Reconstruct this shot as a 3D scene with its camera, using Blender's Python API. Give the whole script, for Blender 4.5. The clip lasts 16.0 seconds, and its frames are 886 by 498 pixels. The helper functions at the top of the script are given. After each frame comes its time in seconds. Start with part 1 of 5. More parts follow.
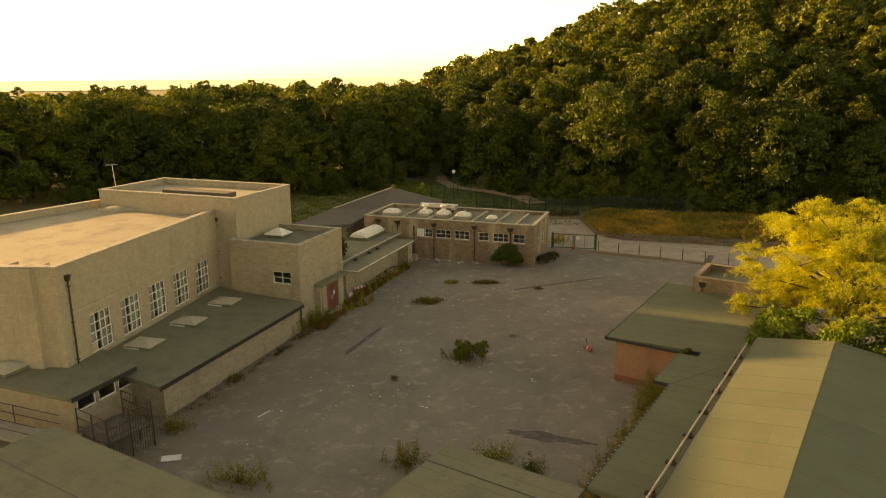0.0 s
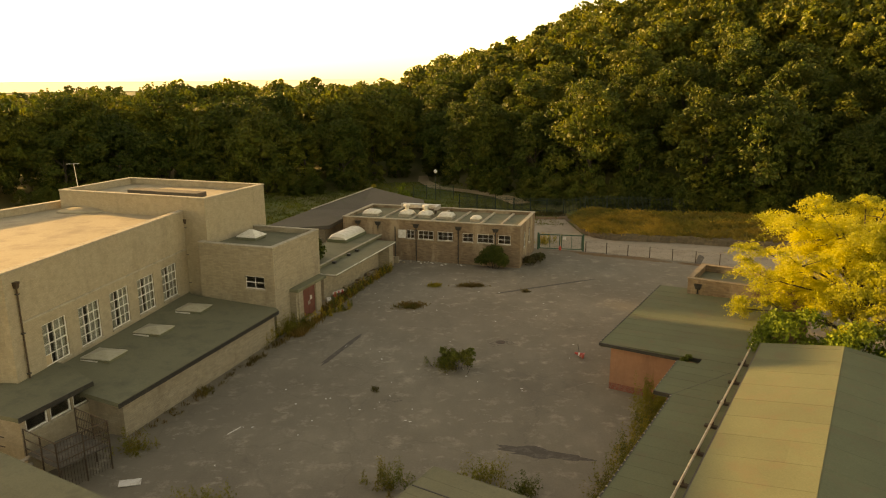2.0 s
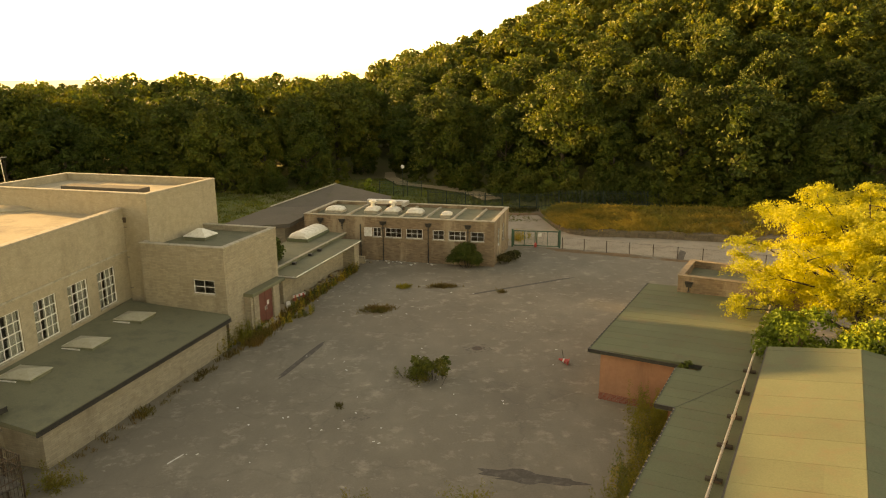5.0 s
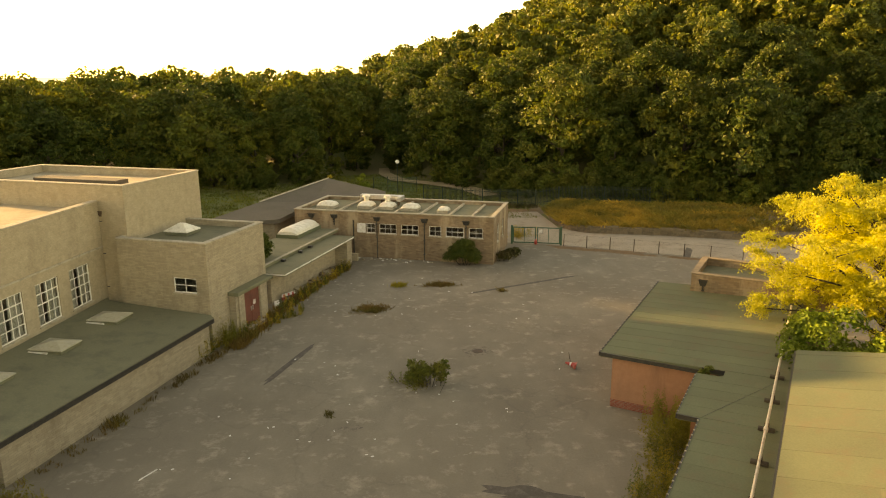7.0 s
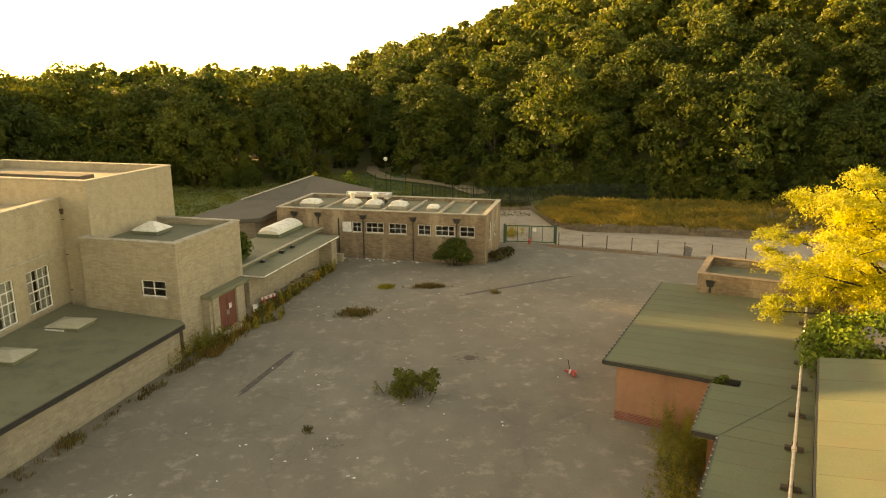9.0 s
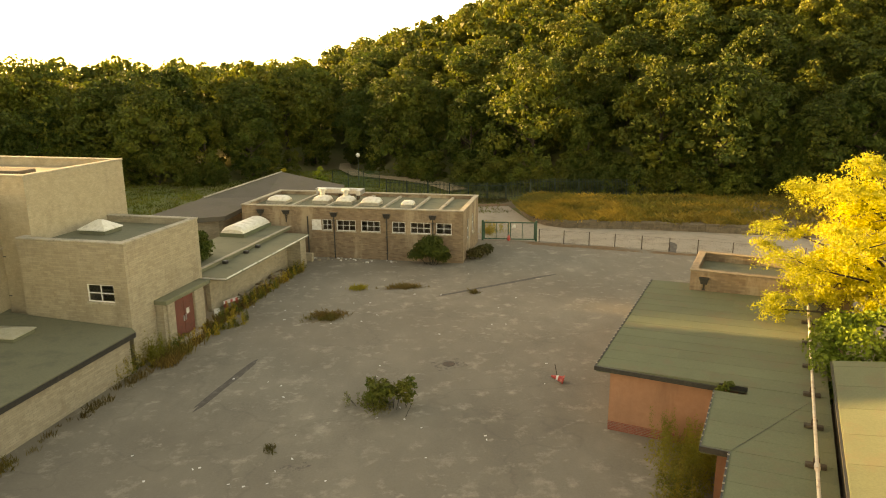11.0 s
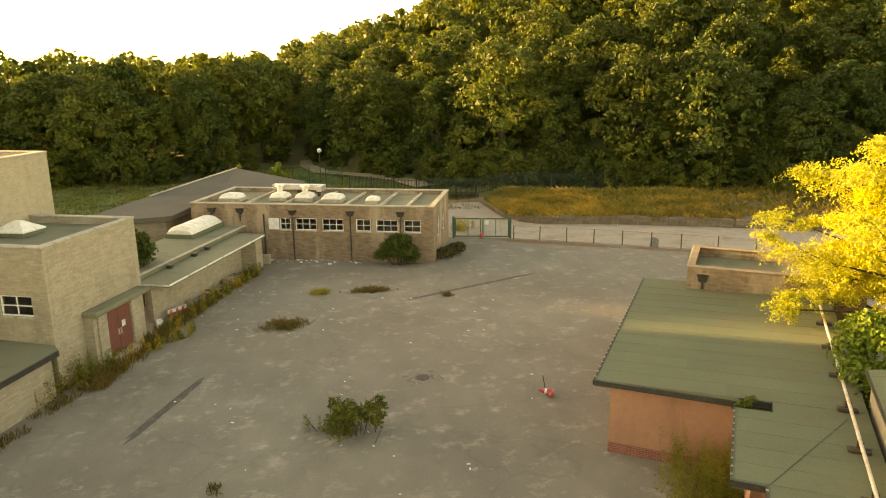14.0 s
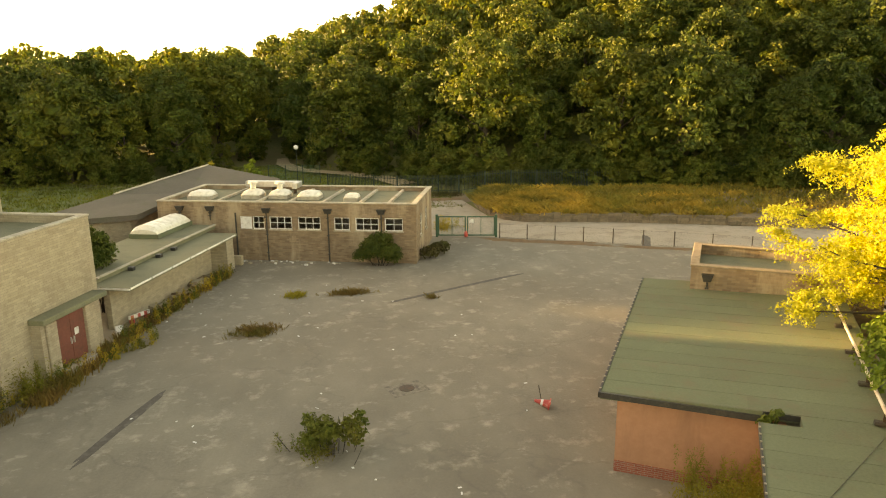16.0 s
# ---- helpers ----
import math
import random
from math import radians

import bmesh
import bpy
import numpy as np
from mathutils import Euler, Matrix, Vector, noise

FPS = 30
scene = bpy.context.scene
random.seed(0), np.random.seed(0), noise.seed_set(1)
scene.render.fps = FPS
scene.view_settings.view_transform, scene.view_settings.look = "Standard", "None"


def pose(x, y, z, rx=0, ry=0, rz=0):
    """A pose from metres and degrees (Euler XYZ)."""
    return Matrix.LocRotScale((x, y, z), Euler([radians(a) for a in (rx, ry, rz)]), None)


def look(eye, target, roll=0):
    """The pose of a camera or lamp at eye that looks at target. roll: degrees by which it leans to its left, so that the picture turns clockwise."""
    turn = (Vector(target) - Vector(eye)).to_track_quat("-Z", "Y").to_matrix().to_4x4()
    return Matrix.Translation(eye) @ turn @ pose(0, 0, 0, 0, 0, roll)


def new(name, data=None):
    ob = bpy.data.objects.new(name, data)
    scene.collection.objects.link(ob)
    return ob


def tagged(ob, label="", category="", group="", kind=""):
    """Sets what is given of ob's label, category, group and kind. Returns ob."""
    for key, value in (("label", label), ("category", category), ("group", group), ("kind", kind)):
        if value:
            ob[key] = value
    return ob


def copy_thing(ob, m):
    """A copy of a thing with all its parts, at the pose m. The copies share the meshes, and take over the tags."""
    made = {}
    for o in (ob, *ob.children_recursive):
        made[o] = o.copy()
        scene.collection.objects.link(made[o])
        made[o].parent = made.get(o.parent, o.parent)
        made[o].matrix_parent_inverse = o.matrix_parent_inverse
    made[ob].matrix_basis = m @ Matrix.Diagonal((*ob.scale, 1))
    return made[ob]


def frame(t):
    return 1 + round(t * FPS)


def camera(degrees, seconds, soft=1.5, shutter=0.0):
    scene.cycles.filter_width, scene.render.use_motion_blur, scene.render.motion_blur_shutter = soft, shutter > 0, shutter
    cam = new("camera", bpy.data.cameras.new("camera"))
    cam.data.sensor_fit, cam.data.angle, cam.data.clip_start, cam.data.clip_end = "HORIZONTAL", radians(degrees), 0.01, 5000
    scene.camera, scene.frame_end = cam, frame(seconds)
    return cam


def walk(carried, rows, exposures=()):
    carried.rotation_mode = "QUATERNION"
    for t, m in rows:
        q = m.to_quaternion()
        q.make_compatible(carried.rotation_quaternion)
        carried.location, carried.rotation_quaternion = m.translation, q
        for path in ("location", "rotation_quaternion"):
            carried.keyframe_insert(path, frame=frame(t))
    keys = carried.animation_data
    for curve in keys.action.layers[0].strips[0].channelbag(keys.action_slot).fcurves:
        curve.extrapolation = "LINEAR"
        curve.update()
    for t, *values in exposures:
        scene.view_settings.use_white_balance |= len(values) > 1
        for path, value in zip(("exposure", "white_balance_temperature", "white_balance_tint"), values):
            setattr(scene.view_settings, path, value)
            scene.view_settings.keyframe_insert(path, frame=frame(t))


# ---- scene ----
cam = camera(64.5, 16.0, soft=1.05)
PATH = [
    (0, (1.344, -4.033, 19.449), (1.207, -2.095, 18.976), -0.4),
    (0.5, (1.157, -3.411, 19.302), (1.036, -1.471, 18.83), -0.3),
    (1, (1.1, -2.687, 19.21), (0.994, -0.747, 18.738), -0.3),
    (1.5, (1.102, -1.937, 19.029), (1.006, 0.004, 18.557), -0.4),
    (2, (1.02, -1.211, 18.779), (0.936, 0.731, 18.31), -0.4),
    (2.5, (0.934, -0.511, 18.671), (0.855, 1.432, 18.201), -0.4),
    (3, (0.878, 0.229, 18.59), (0.804, 2.171, 18.119), -0.4),
    (3.5, (0.786, 0.958, 18.422), (0.72, 2.901, 17.952), -0.4),
    (4, (0.717, 1.734, 18.184), (0.684, 3.678, 17.713), -0.4),
    (6.5, (0.486, 5.382, 16.916), (0.509, 7.325, 16.441), -0.4),
    (7, (0.402, 6.125, 16.75), (0.428, 8.067, 16.274), -0.3),
    (7.5, (0.448, 6.851, 16.612), (0.474, 8.793, 16.134), -0.3),
    (8, (0.5, 7.61, 16.374), (0.53, 9.552, 15.897), -0.3),
    (8.5, (0.522, 8.366, 16.158), (0.56, 10.307, 15.681), -0.3),
    (9, (0.516, 9.088, 15.975), (0.569, 11.03, 15.499), -0.3),
    (11.5, (0.59, 12.782, 14.968), (0.735, 14.718, 14.488), -0.4),
    (12, (0.561, 13.449, 14.796), (0.73, 15.383, 14.315), -0.4),
    (12.5, (0.561, 14.144, 14.581), (0.751, 16.077, 14.101), -0.4),
    (13, (0.581, 14.861, 14.412), (0.789, 16.791, 13.931), -0.4),
    (13.5, (0.541, 15.582, 14.263), (0.762, 17.51, 13.78), -0.5),
    (14, (0.574, 16.271, 14.123), (0.795, 18.2, 13.64), -0.6),
    (14.5, (0.639, 16.992, 13.928), (0.86, 18.921, 13.447), -0.6),
    (15, (0.564, 17.626, 13.808), (0.792, 19.553, 13.327), -0.5),
    (15.5, (0.564, 18.289, 13.655), (0.814, 20.214, 13.174), -0.5),
    (16, (0.662, 19.015, 13.335), (0.939, 20.937, 12.854), -0.5),
]
walk(cam, [(t, look(eye, target, roll)) for t, eye, target, roll in PATH],
     [(0, 1.78, 25500, 20), (4, 2.11, 24500, 19), (9, 2.53, 22500, 17), (12.5, 2.8, 20500, 15), (16, 2.98, 19500, 14)])

# ---------------------------------------------------------------- light
SUN_AZ, SUN_EL = -64.0, 7.3          # degrees right of +y, degrees up
world = bpy.data.worlds.new("evening_sky")
scene.world = world
world.use_nodes = True
wn = world.node_tree.nodes
sky = wn.new("ShaderNodeTexSky")
sky.sky_type = "NISHITA"
sky.sun_disc = False
sky.sun_elevation = radians(SUN_EL)
sky.sun_rotation = radians(SUN_AZ)
sky.air_density, sky.dust_density, sky.ozone_density = 0.6, 0.5, 0.0
wn["Background"].inputs["Strength"].default_value = 0.15
world.node_tree.links.new(sky.outputs["Color"], wn["Background"].inputs["Color"])

sun_data = bpy.data.lights.new("sun", "SUN")
sun_data.energy, sun_data.angle, sun_data.color = 3.9, radians(1.0), (1.0, 0.8, 0.52)
sun = new("sun", sun_data)
s_az, s_el = radians(SUN_AZ), radians(SUN_EL)
sun_way = Vector((math.sin(s_az) * math.cos(s_el), math.cos(s_az) * math.cos(s_el), math.sin(s_el)))
sun.matrix_world = look(sun_way * 300, (0, 0, 0))


# ---------------------------------------------------------------- materials
def node_mat(name):
    m = bpy.data.materials.new(name)
    m.use_nodes = True
    nt = m.node_tree
    return m, nt, nt.nodes["Principled BSDF"]


def add_noise(nt, vec, scale, detail=6.0, rough=0.6):
    n = nt.nodes.new("ShaderNodeTexNoise")
    n.inputs["Scale"].default_value, n.inputs["Detail"].default_value, n.inputs["Roughness"].default_value = scale, detail, rough
    nt.links.new(vec, n.inputs["Vector"])
    return n.outputs["Fac"]


def add_ramp(nt, fac, lo, hi, a=(0, 0, 0), b=(1, 1, 1)):
    r = nt.nodes.new("ShaderNodeValToRGB")
    r.color_ramp.elements[0].position, r.color_ramp.elements[1].position = lo, hi
    r.color_ramp.elements[0].color, r.color_ramp.elements[1].color = (*a, 1), (*b, 1)
    nt.links.new(fac, r.inputs["Fac"])
    return r.outputs["Color"]


def add_mix(nt, fac, a, b, kind="MIX"):
    m = nt.nodes.new("ShaderNodeMix")
    m.data_type, m.blend_type = "RGBA", kind
    for socket, value in ((m.inputs["Factor"], fac), (m.inputs["A"], a), (m.inputs["B"], b)):
        if isinstance(value, (int, float)):
            socket.default_value = value
        elif isinstance(value, tuple):
            socket.default_value = (*value, 1)
        else:
            nt.links.new(value, socket)
    return m.outputs["Result"]


def add_bump(nt, bsdf, height, strength, dist):
    b = nt.nodes.new("ShaderNodeBump")
    b.inputs["Strength"].default_value, b.inputs["Distance"].default_value = strength, dist
    nt.links.new(height, b.inputs["Height"])
    nt.links.new(b.outputs["Normal"], bsdf.inputs["Normal"])


def coords(nt, which="Object", scale=(1, 1, 1)):
    t = nt.nodes.new("ShaderNodeTexCoord")
    if scale == (1, 1, 1):
        return t.outputs[which]
    m = nt.nodes.new("ShaderNodeMapping")
    m.inputs["Scale"].default_value = scale
    nt.links.new(t.outputs[which], m.inputs["Vector"])
    return m.outputs["Vector"]


def worn(name, a, b, stain=None, fine=6.0, coarse=0.4, rough=0.85, metal=0.0, bump=0.3, stain_at=(0.5, 0.7), per_object=0.0, streak=False):
    """A weathered surface: two base colours at two scales, stains of a third, fine relief."""
    m, nt, bsdf = node_mat(name)
    v = coords(nt)
    f1 = add_noise(nt, v, fine)
    f2 = add_noise(nt, v, coarse, 5.0)
    col = add_mix(nt, add_ramp(nt, f1, 0.3, 0.7), a, b)
    if stain:
        sv = coords(nt, "Object", (1, 1, 0.15)) if streak else v
        f3 = add_noise(nt, sv, coarse * 2.3, 8.0, 0.7)
        col = add_mix(nt, add_ramp(nt, f3, *stain_at), col, stain)
    col = add_mix(nt, 0.35, col, add_ramp(nt, f2, 0.25, 0.75, (0.45, 0.45, 0.45), (1, 1, 1)), "MULTIPLY")
    if per_object:
        info = nt.nodes.new("ShaderNodeObjectInfo")
        col = add_mix(nt, per_object, col, add_ramp(nt, info.outputs["Random"], 0, 1, (0.4, 0.42, 0.4), (1, 1, 0.95)), "MULTIPLY")
    nt.links.new(col, bsdf.inputs["Base Color"])
    bsdf.inputs["Roughness"].default_value, bsdf.inputs["Metallic"].default_value = rough, metal
    add_bump(nt, bsdf, f1, bump, 0.02)
    return m


def masonry(name, a, b, mortar, width=0.225, course=0.075, stain=(0.1, 0.08, 0.06), stain_at=(0.52, 0.75), squash=1.0):
    """Coursed brick or stone on upright faces, laid along either wall direction."""
    m, nt, bsdf = node_mat(name)
    v = coords(nt)
    sep = nt.nodes.new("ShaderNodeSeparateXYZ")
    nt.links.new(v, sep.inputs[0])
    add = nt.nodes.new("ShaderNodeMath")
    nt.links.new(sep.outputs["X"], add.inputs[0])
    nt.links.new(sep.outputs["Y"], add.inputs[1])
    comb = nt.nodes.new("ShaderNodeCombineXYZ")
    nt.links.new(add.outputs[0], comb.inputs["X"])
    nt.links.new(sep.outputs["Z"], comb.inputs["Y"])
    br = nt.nodes.new("ShaderNodeTexBrick")
    br.inputs["Scale"].default_value = 1.0
    br.inputs["Brick Width"].default_value, br.inputs["Row Height"].default_value = width, course
    br.inputs["Mortar Size"].default_value, br.inputs["Bias"].default_value = 0.008, 0.0
    br.inputs["Color1"].default_value, br.inputs["Color2"].default_value = (*a, 1), (*b, 1)
    br.inputs["Mortar"].default_value = (*mortar, 1)
    nt.links.new(comb.outputs[0], br.inputs["Vector"])
    f1 = add_noise(nt, v, 2.2, 8.0, 0.7)
    f2 = add_noise(nt, coords(nt, "Object", (1, 1, 0.3)), 0.55, 6.0, 0.65)
    col = add_mix(nt, 0.55, br.outputs["Color"], add_ramp(nt, f1, 0.3, 0.72, (0.5, 0.48, 0.45), (1.0, 1.0, 1.0)), "MULTIPLY")
    col = add_mix(nt, add_ramp(nt, f2, *stain_at, (0, 0, 0), (0.6, 0.6, 0.6)), col, stain)
    nt.links.new(col, bsdf.inputs["Base Color"])
    bsdf.inputs["Roughness"].default_value = 0.9
    add_bump(nt, bsdf, br.outputs["Fac"], 0.5, -0.01)
    return m


def asphalt_mat():
    m, nt, bsdf = node_mat("old_asphalt")
    v = coords(nt)
    fine = add_noise(nt, v, 9.0, 8.0, 0.7)
    mid = add_noise(nt, coords(nt, "Object", (1, 0.55, 1)), 0.35, 9.0, 0.68)
    big = add_noise(nt, v, 0.07, 4.0)
    dust = add_noise(nt, v, 0.75, 10.0, 0.72)
    col = add_mix(nt, add_ramp(nt, fine, 0.3, 0.7), (0.13, 0.113, 0.088), (0.19, 0.166, 0.13))
    col = add_mix(nt, add_ramp(nt, mid, 0.35, 0.7, (0, 0, 0), (0.75, 0.75, 0.75)), col, (0.25, 0.22, 0.17))
    col = add_mix(nt, add_ramp(nt, big, 0.4, 0.62, (0, 0, 0), (0.6, 0.6, 0.6)), col, (0.13, 0.11, 0.083))
    col = add_mix(nt, add_ramp(nt, dust, 0.54, 0.7, (0, 0, 0), (0.7, 0.7, 0.7)), col, (0.35, 0.31, 0.245))
    scuff = add_noise(nt, coords(nt, "Object", (0.85, 1.15, 1)), 1.3, 9.0, 0.62)
    patchy = add_ramp(nt, add_noise(nt, v, 0.22, 4.0), 0.42, 0.62)
    scuffs = add_mix(nt, 1.0, add_ramp(nt, scuff, 0.585, 0.7, (0, 0, 0), (0.7, 0.7, 0.7)), patchy, "MULTIPLY")
    col = add_mix(nt, scuffs, col, (0.42, 0.378, 0.305))
    vor = nt.nodes.new("ShaderNodeTexVoronoi")
    vor.feature = "DISTANCE_TO_EDGE"
    vor.inputs["Scale"].default_value = 0.11
    warp = nt.nodes.new("ShaderNodeTexNoise")
    warp.inputs["Scale"].default_value, warp.inputs["Detail"].default_value = 0.35, 6.0
    nt.links.new(v, warp.inputs["Vector"])
    wv = nt.nodes.new("ShaderNodeVectorMath")
    wv.operation = "MULTIPLY_ADD"
    wv.inputs[1].default_value = (6, 6, 0)
    nt.links.new(warp.outputs["Color"], wv.inputs[0])
    nt.links.new(v, wv.inputs[2])
    nt.links.new(wv.outputs[0], vor.inputs["Vector"])
    col = add_mix(nt, add_ramp(nt, vor.outputs["Distance"], 0.0, 0.012, (0.2, 0.2, 0.2), (0, 0, 0)), col, (0.07, 0.06, 0.05))
    nt.links.new(col, bsdf.inputs["Base Color"])
    bsdf.inputs["Roughness"].default_value = 0.88
    add_bump(nt, bsdf, fine, 0.35, 0.02)
    return m


def leaf_mat(name, a, b, c, light=0.35, spread=0.5):
    """Leaves that let light through: a colour for each leaf, a tint for each tree."""
    m, nt, bsdf = node_mat(name)
    geo = nt.nodes.new("ShaderNodeNewGeometry")
    info = nt.nodes.new("ShaderNodeObjectInfo")
    col = add_mix(nt, geo.outputs["Random Per Island"], a, b)
    clump = add_noise(nt, coords(nt), 0.45, 3.0)
    col = add_mix(nt, add_ramp(nt, clump, 0.42, 0.66, (0, 0, 0), (spread, spread, spread)), col, c)
    col = add_mix(nt, 0.75, col, add_ramp(nt, info.outputs["Random"], 0, 1, (0.5, 0.62, 0.5), (1.4, 1.18, 0.8)), "MULTIPLY")
    broad = add_noise(nt, coords(nt), 0.11, 2.0)
    col = add_mix(nt, 0.8, col, add_ramp(nt, broad, 0.36, 0.64, (0.5, 0.55, 0.5), (1.25, 1.15, 1.0)), "MULTIPLY")
    nt.links.new(col, bsdf.inputs["Base Color"])
    bsdf.inputs["Roughness"].default_value = 0.6
    bsdf.inputs["Specular IOR Level"].default_value = 0.25
    tr = nt.nodes.new("ShaderNodeBsdfTranslucent")
    nt.links.new(col, tr.inputs["Color"])
    mix = nt.nodes.new("ShaderNodeMixShader")
    mix.inputs[0].default_value = light
    nt.links.new(bsdf.outputs[0], mix.inputs[1])
    nt.links.new(tr.outputs[0], mix.inputs[2])
    nt.links.new(mix.outputs[0], nt.nodes["Material Output"].inputs["Surface"])
    return m


def glass_mat(name, tint, rough):
    m, nt, bsdf = node_mat(name)
    bsdf.inputs["Base Color"].default_value = (*tint, 1)
    bsdf.inputs["Transmission Weight"].default_value = 1.0
    f = add_noise(nt, coords(nt), 3.0)
    r = nt.nodes.new("ShaderNodeMapRange")
    r.inputs["To Min"].default_value, r.inputs["To Max"].default_value = rough, rough + 0.12
    nt.links.new(f, r.inputs["Value"])
    nt.links.new(r.outputs["Result"], bsdf.inputs["Roughness"])
    return m


BUFF = masonry("buff_brick", (0.365, 0.303, 0.215), (0.425, 0.355, 0.258), (0.345, 0.288, 0.208), stain=(0.19, 0.152, 0.105))
STONE = masonry("coursed_stone", (0.32, 0.265, 0.19), (0.4, 0.335, 0.245), (0.3, 0.248, 0.18), 0.42, 0.11, stain=(0.16, 0.125, 0.087))
REDDISH = masonry("patched_brick", (0.19, 0.125, 0.08), (0.29, 0.2, 0.13), (0.2, 0.155, 0.11), 0.36, 0.11, stain=(0.42, 0.33, 0.23), stain_at=(0.5, 0.64))
RED_BRICK = masonry("red_plinth_brick", (0.3, 0.07, 0.045), (0.36, 0.11, 0.07), (0.3, 0.24, 0.2), stain=(0.16, 0.06, 0.045))
RENDER = worn("terracotta_render", (0.4, 0.19, 0.115), (0.45, 0.225, 0.14), (0.33, 0.16, 0.1), 5, 0.5, 0.9, bump=0.15, streak=True)
FELT = worn("green_mineral_felt", (0.1, 0.122, 0.07), (0.132, 0.15, 0.09), (0.14, 0.122, 0.075), 14, 0.35, 0.92, stain_at=(0.5, 0.72), per_object=0.22)
FELT_OLD = worn("weathered_grey_green_felt", (0.145, 0.148, 0.092), (0.185, 0.178, 0.115), (0.11, 0.115, 0.075), 12, 0.3, 0.92, per_object=0.12)
PALE_ROOF = worn("pale_roof_screed", (0.34, 0.29, 0.2), (0.4, 0.34, 0.24), (0.24, 0.2, 0.15), 8, 0.22, 0.9)
DARK_ROOF = worn("dark_shingle_roof", (0.085, 0.072, 0.056), (0.115, 0.098, 0.076), (0.08, 0.078, 0.05), 9, 0.3, 0.9)
COPING = worn("concrete_coping", (0.36, 0.32, 0.25), (0.44, 0.39, 0.31), (0.22, 0.2, 0.15), 7, 0.9, 0.9)
CONCRETE = worn("dusty_concrete", (0.29, 0.25, 0.2), (0.36, 0.31, 0.25), (0.2, 0.16, 0.12), 6, 0.25, 0.9)
ASPHALT = asphalt_mat()
WHITE = worn("flaking_white_paint", (0.66, 0.64, 0.6), (0.74, 0.72, 0.68), (0.45, 0.4, 0.34), 9, 1.5, 0.55, bump=0.2)
RED_DOOR = worn("faded_red_paint", (0.15, 0.042, 0.03), (0.19, 0.058, 0.04), (0.12, 0.045, 0.032), 7, 1.2, 0.6, bump=0.15)
BOARD = worn("weathered_plywood", (0.42, 0.31, 0.19), (0.5, 0.38, 0.25), (0.3, 0.24, 0.17), 6, 1.0, 0.8)
BLACK = worn("black_gutter_paint", (0.018, 0.018, 0.016), (0.035, 0.033, 0.03), (0.06, 0.05, 0.04), 12, 2.0, 0.5, bump=0.15)
RAIL = worn("rusty_dark_steel", (0.05, 0.04, 0.032), (0.1, 0.065, 0.04), (0.13, 0.06, 0.03), 12, 3.0, 0.6, 0.4)
GREEN_STEEL = worn("green_powder_coat", (0.02, 0.085, 0.05), (0.03, 0.11, 0.065), (0.05, 0.075, 0.05), 8, 2.0, 0.45)
DARK_GREEN = worn("dull_green_steel", (0.012, 0.03, 0.02), (0.02, 0.042, 0.028), None, 8, 2.0, 0.55)
GALV = worn("galvanised_steel", (0.5, 0.5, 0.48), (0.62, 0.62, 0.6), (0.4, 0.37, 0.32), 9, 2.0, 0.4, 0.7, 0.1)
PIPE = worn("pale_pipe_paint", (0.55, 0.48, 0.38), (0.62, 0.55, 0.45), (0.38, 0.22, 0.13), 6, 1.2, 0.6)
DOME = worn("dirty_opal_acrylic", (0.66, 0.63, 0.55), (0.74, 0.71, 0.63), (0.45, 0.41, 0.32), 5, 1.2, 0.35, bump=0.1)
PYRAMID = worn("grimy_glazed_panel", (0.36, 0.34, 0.26), (0.44, 0.42, 0.33), (0.28, 0.27, 0.19), 5, 1.0, 0.3, bump=0.1)
BARK = worn("bark", (0.04, 0.03, 0.022), (0.065, 0.05, 0.036), (0.04, 0.045, 0.028), 9, 2.0, 0.95, bump=0.7)
EARTH = worn("bare_soil", (0.13, 0.095, 0.06), (0.19, 0.14, 0.09), (0.09, 0.08, 0.045), 5, 0.4, 0.95)
RUST = worn("rust_leaf_litter", (0.17, 0.095, 0.05), (0.24, 0.14, 0.075), (0.1, 0.075, 0.045), 8, 0.8, 0.95)
RED_PLASTIC = worn("sun_bleached_red_plastic", (0.5, 0.045, 0.04), (0.58, 0.08, 0.06), (0.6, 0.3, 0.25), 6, 2.0, 0.5)
DAMP = worn("damp_dark_asphalt", (0.07, 0.06, 0.05), (0.1, 0.088, 0.073), (0.16, 0.14, 0.115), 6, 0.9, 0.85)
WORN_COLLAR = worn("worn_concrete_collar", (0.17, 0.148, 0.115), (0.24, 0.21, 0.165), (0.12, 0.1, 0.08), 5, 1.4, 0.9, stain_at=(0.45, 0.6))
BANK_STONE = worn("grimy_walling_stone", (0.15, 0.112, 0.078), (0.235, 0.175, 0.122), (0.1, 0.082, 0.055), 7, 0.9, 0.92, per_object=0.5)
DARK_COPE = worn("dirty_dark_coping", (0.2, 0.155, 0.11), (0.26, 0.205, 0.15), (0.13, 0.105, 0.075), 7, 0.9, 0.9)
GLASS = glass_mat("dusty_window_glass", (0.75, 0.8, 0.78), 0.04)
LEAF_GREEN = leaf_mat("broad_leaves", (0.055, 0.1, 0.022), (0.11, 0.15, 0.036), (0.175, 0.155, 0.036), 0.38, 0.4)
LEAF_HILL = leaf_mat("hill_leaves", (0.048, 0.088, 0.02), (0.1, 0.136, 0.032), (0.155, 0.14, 0.034), 0.36, 0.4)
LEAF_YELLOW = leaf_mat("golden_leaves", (0.46, 0.455, 0.07), (0.6, 0.6, 0.18), (0.36, 0.4, 0.08), 0.5, 0.6)
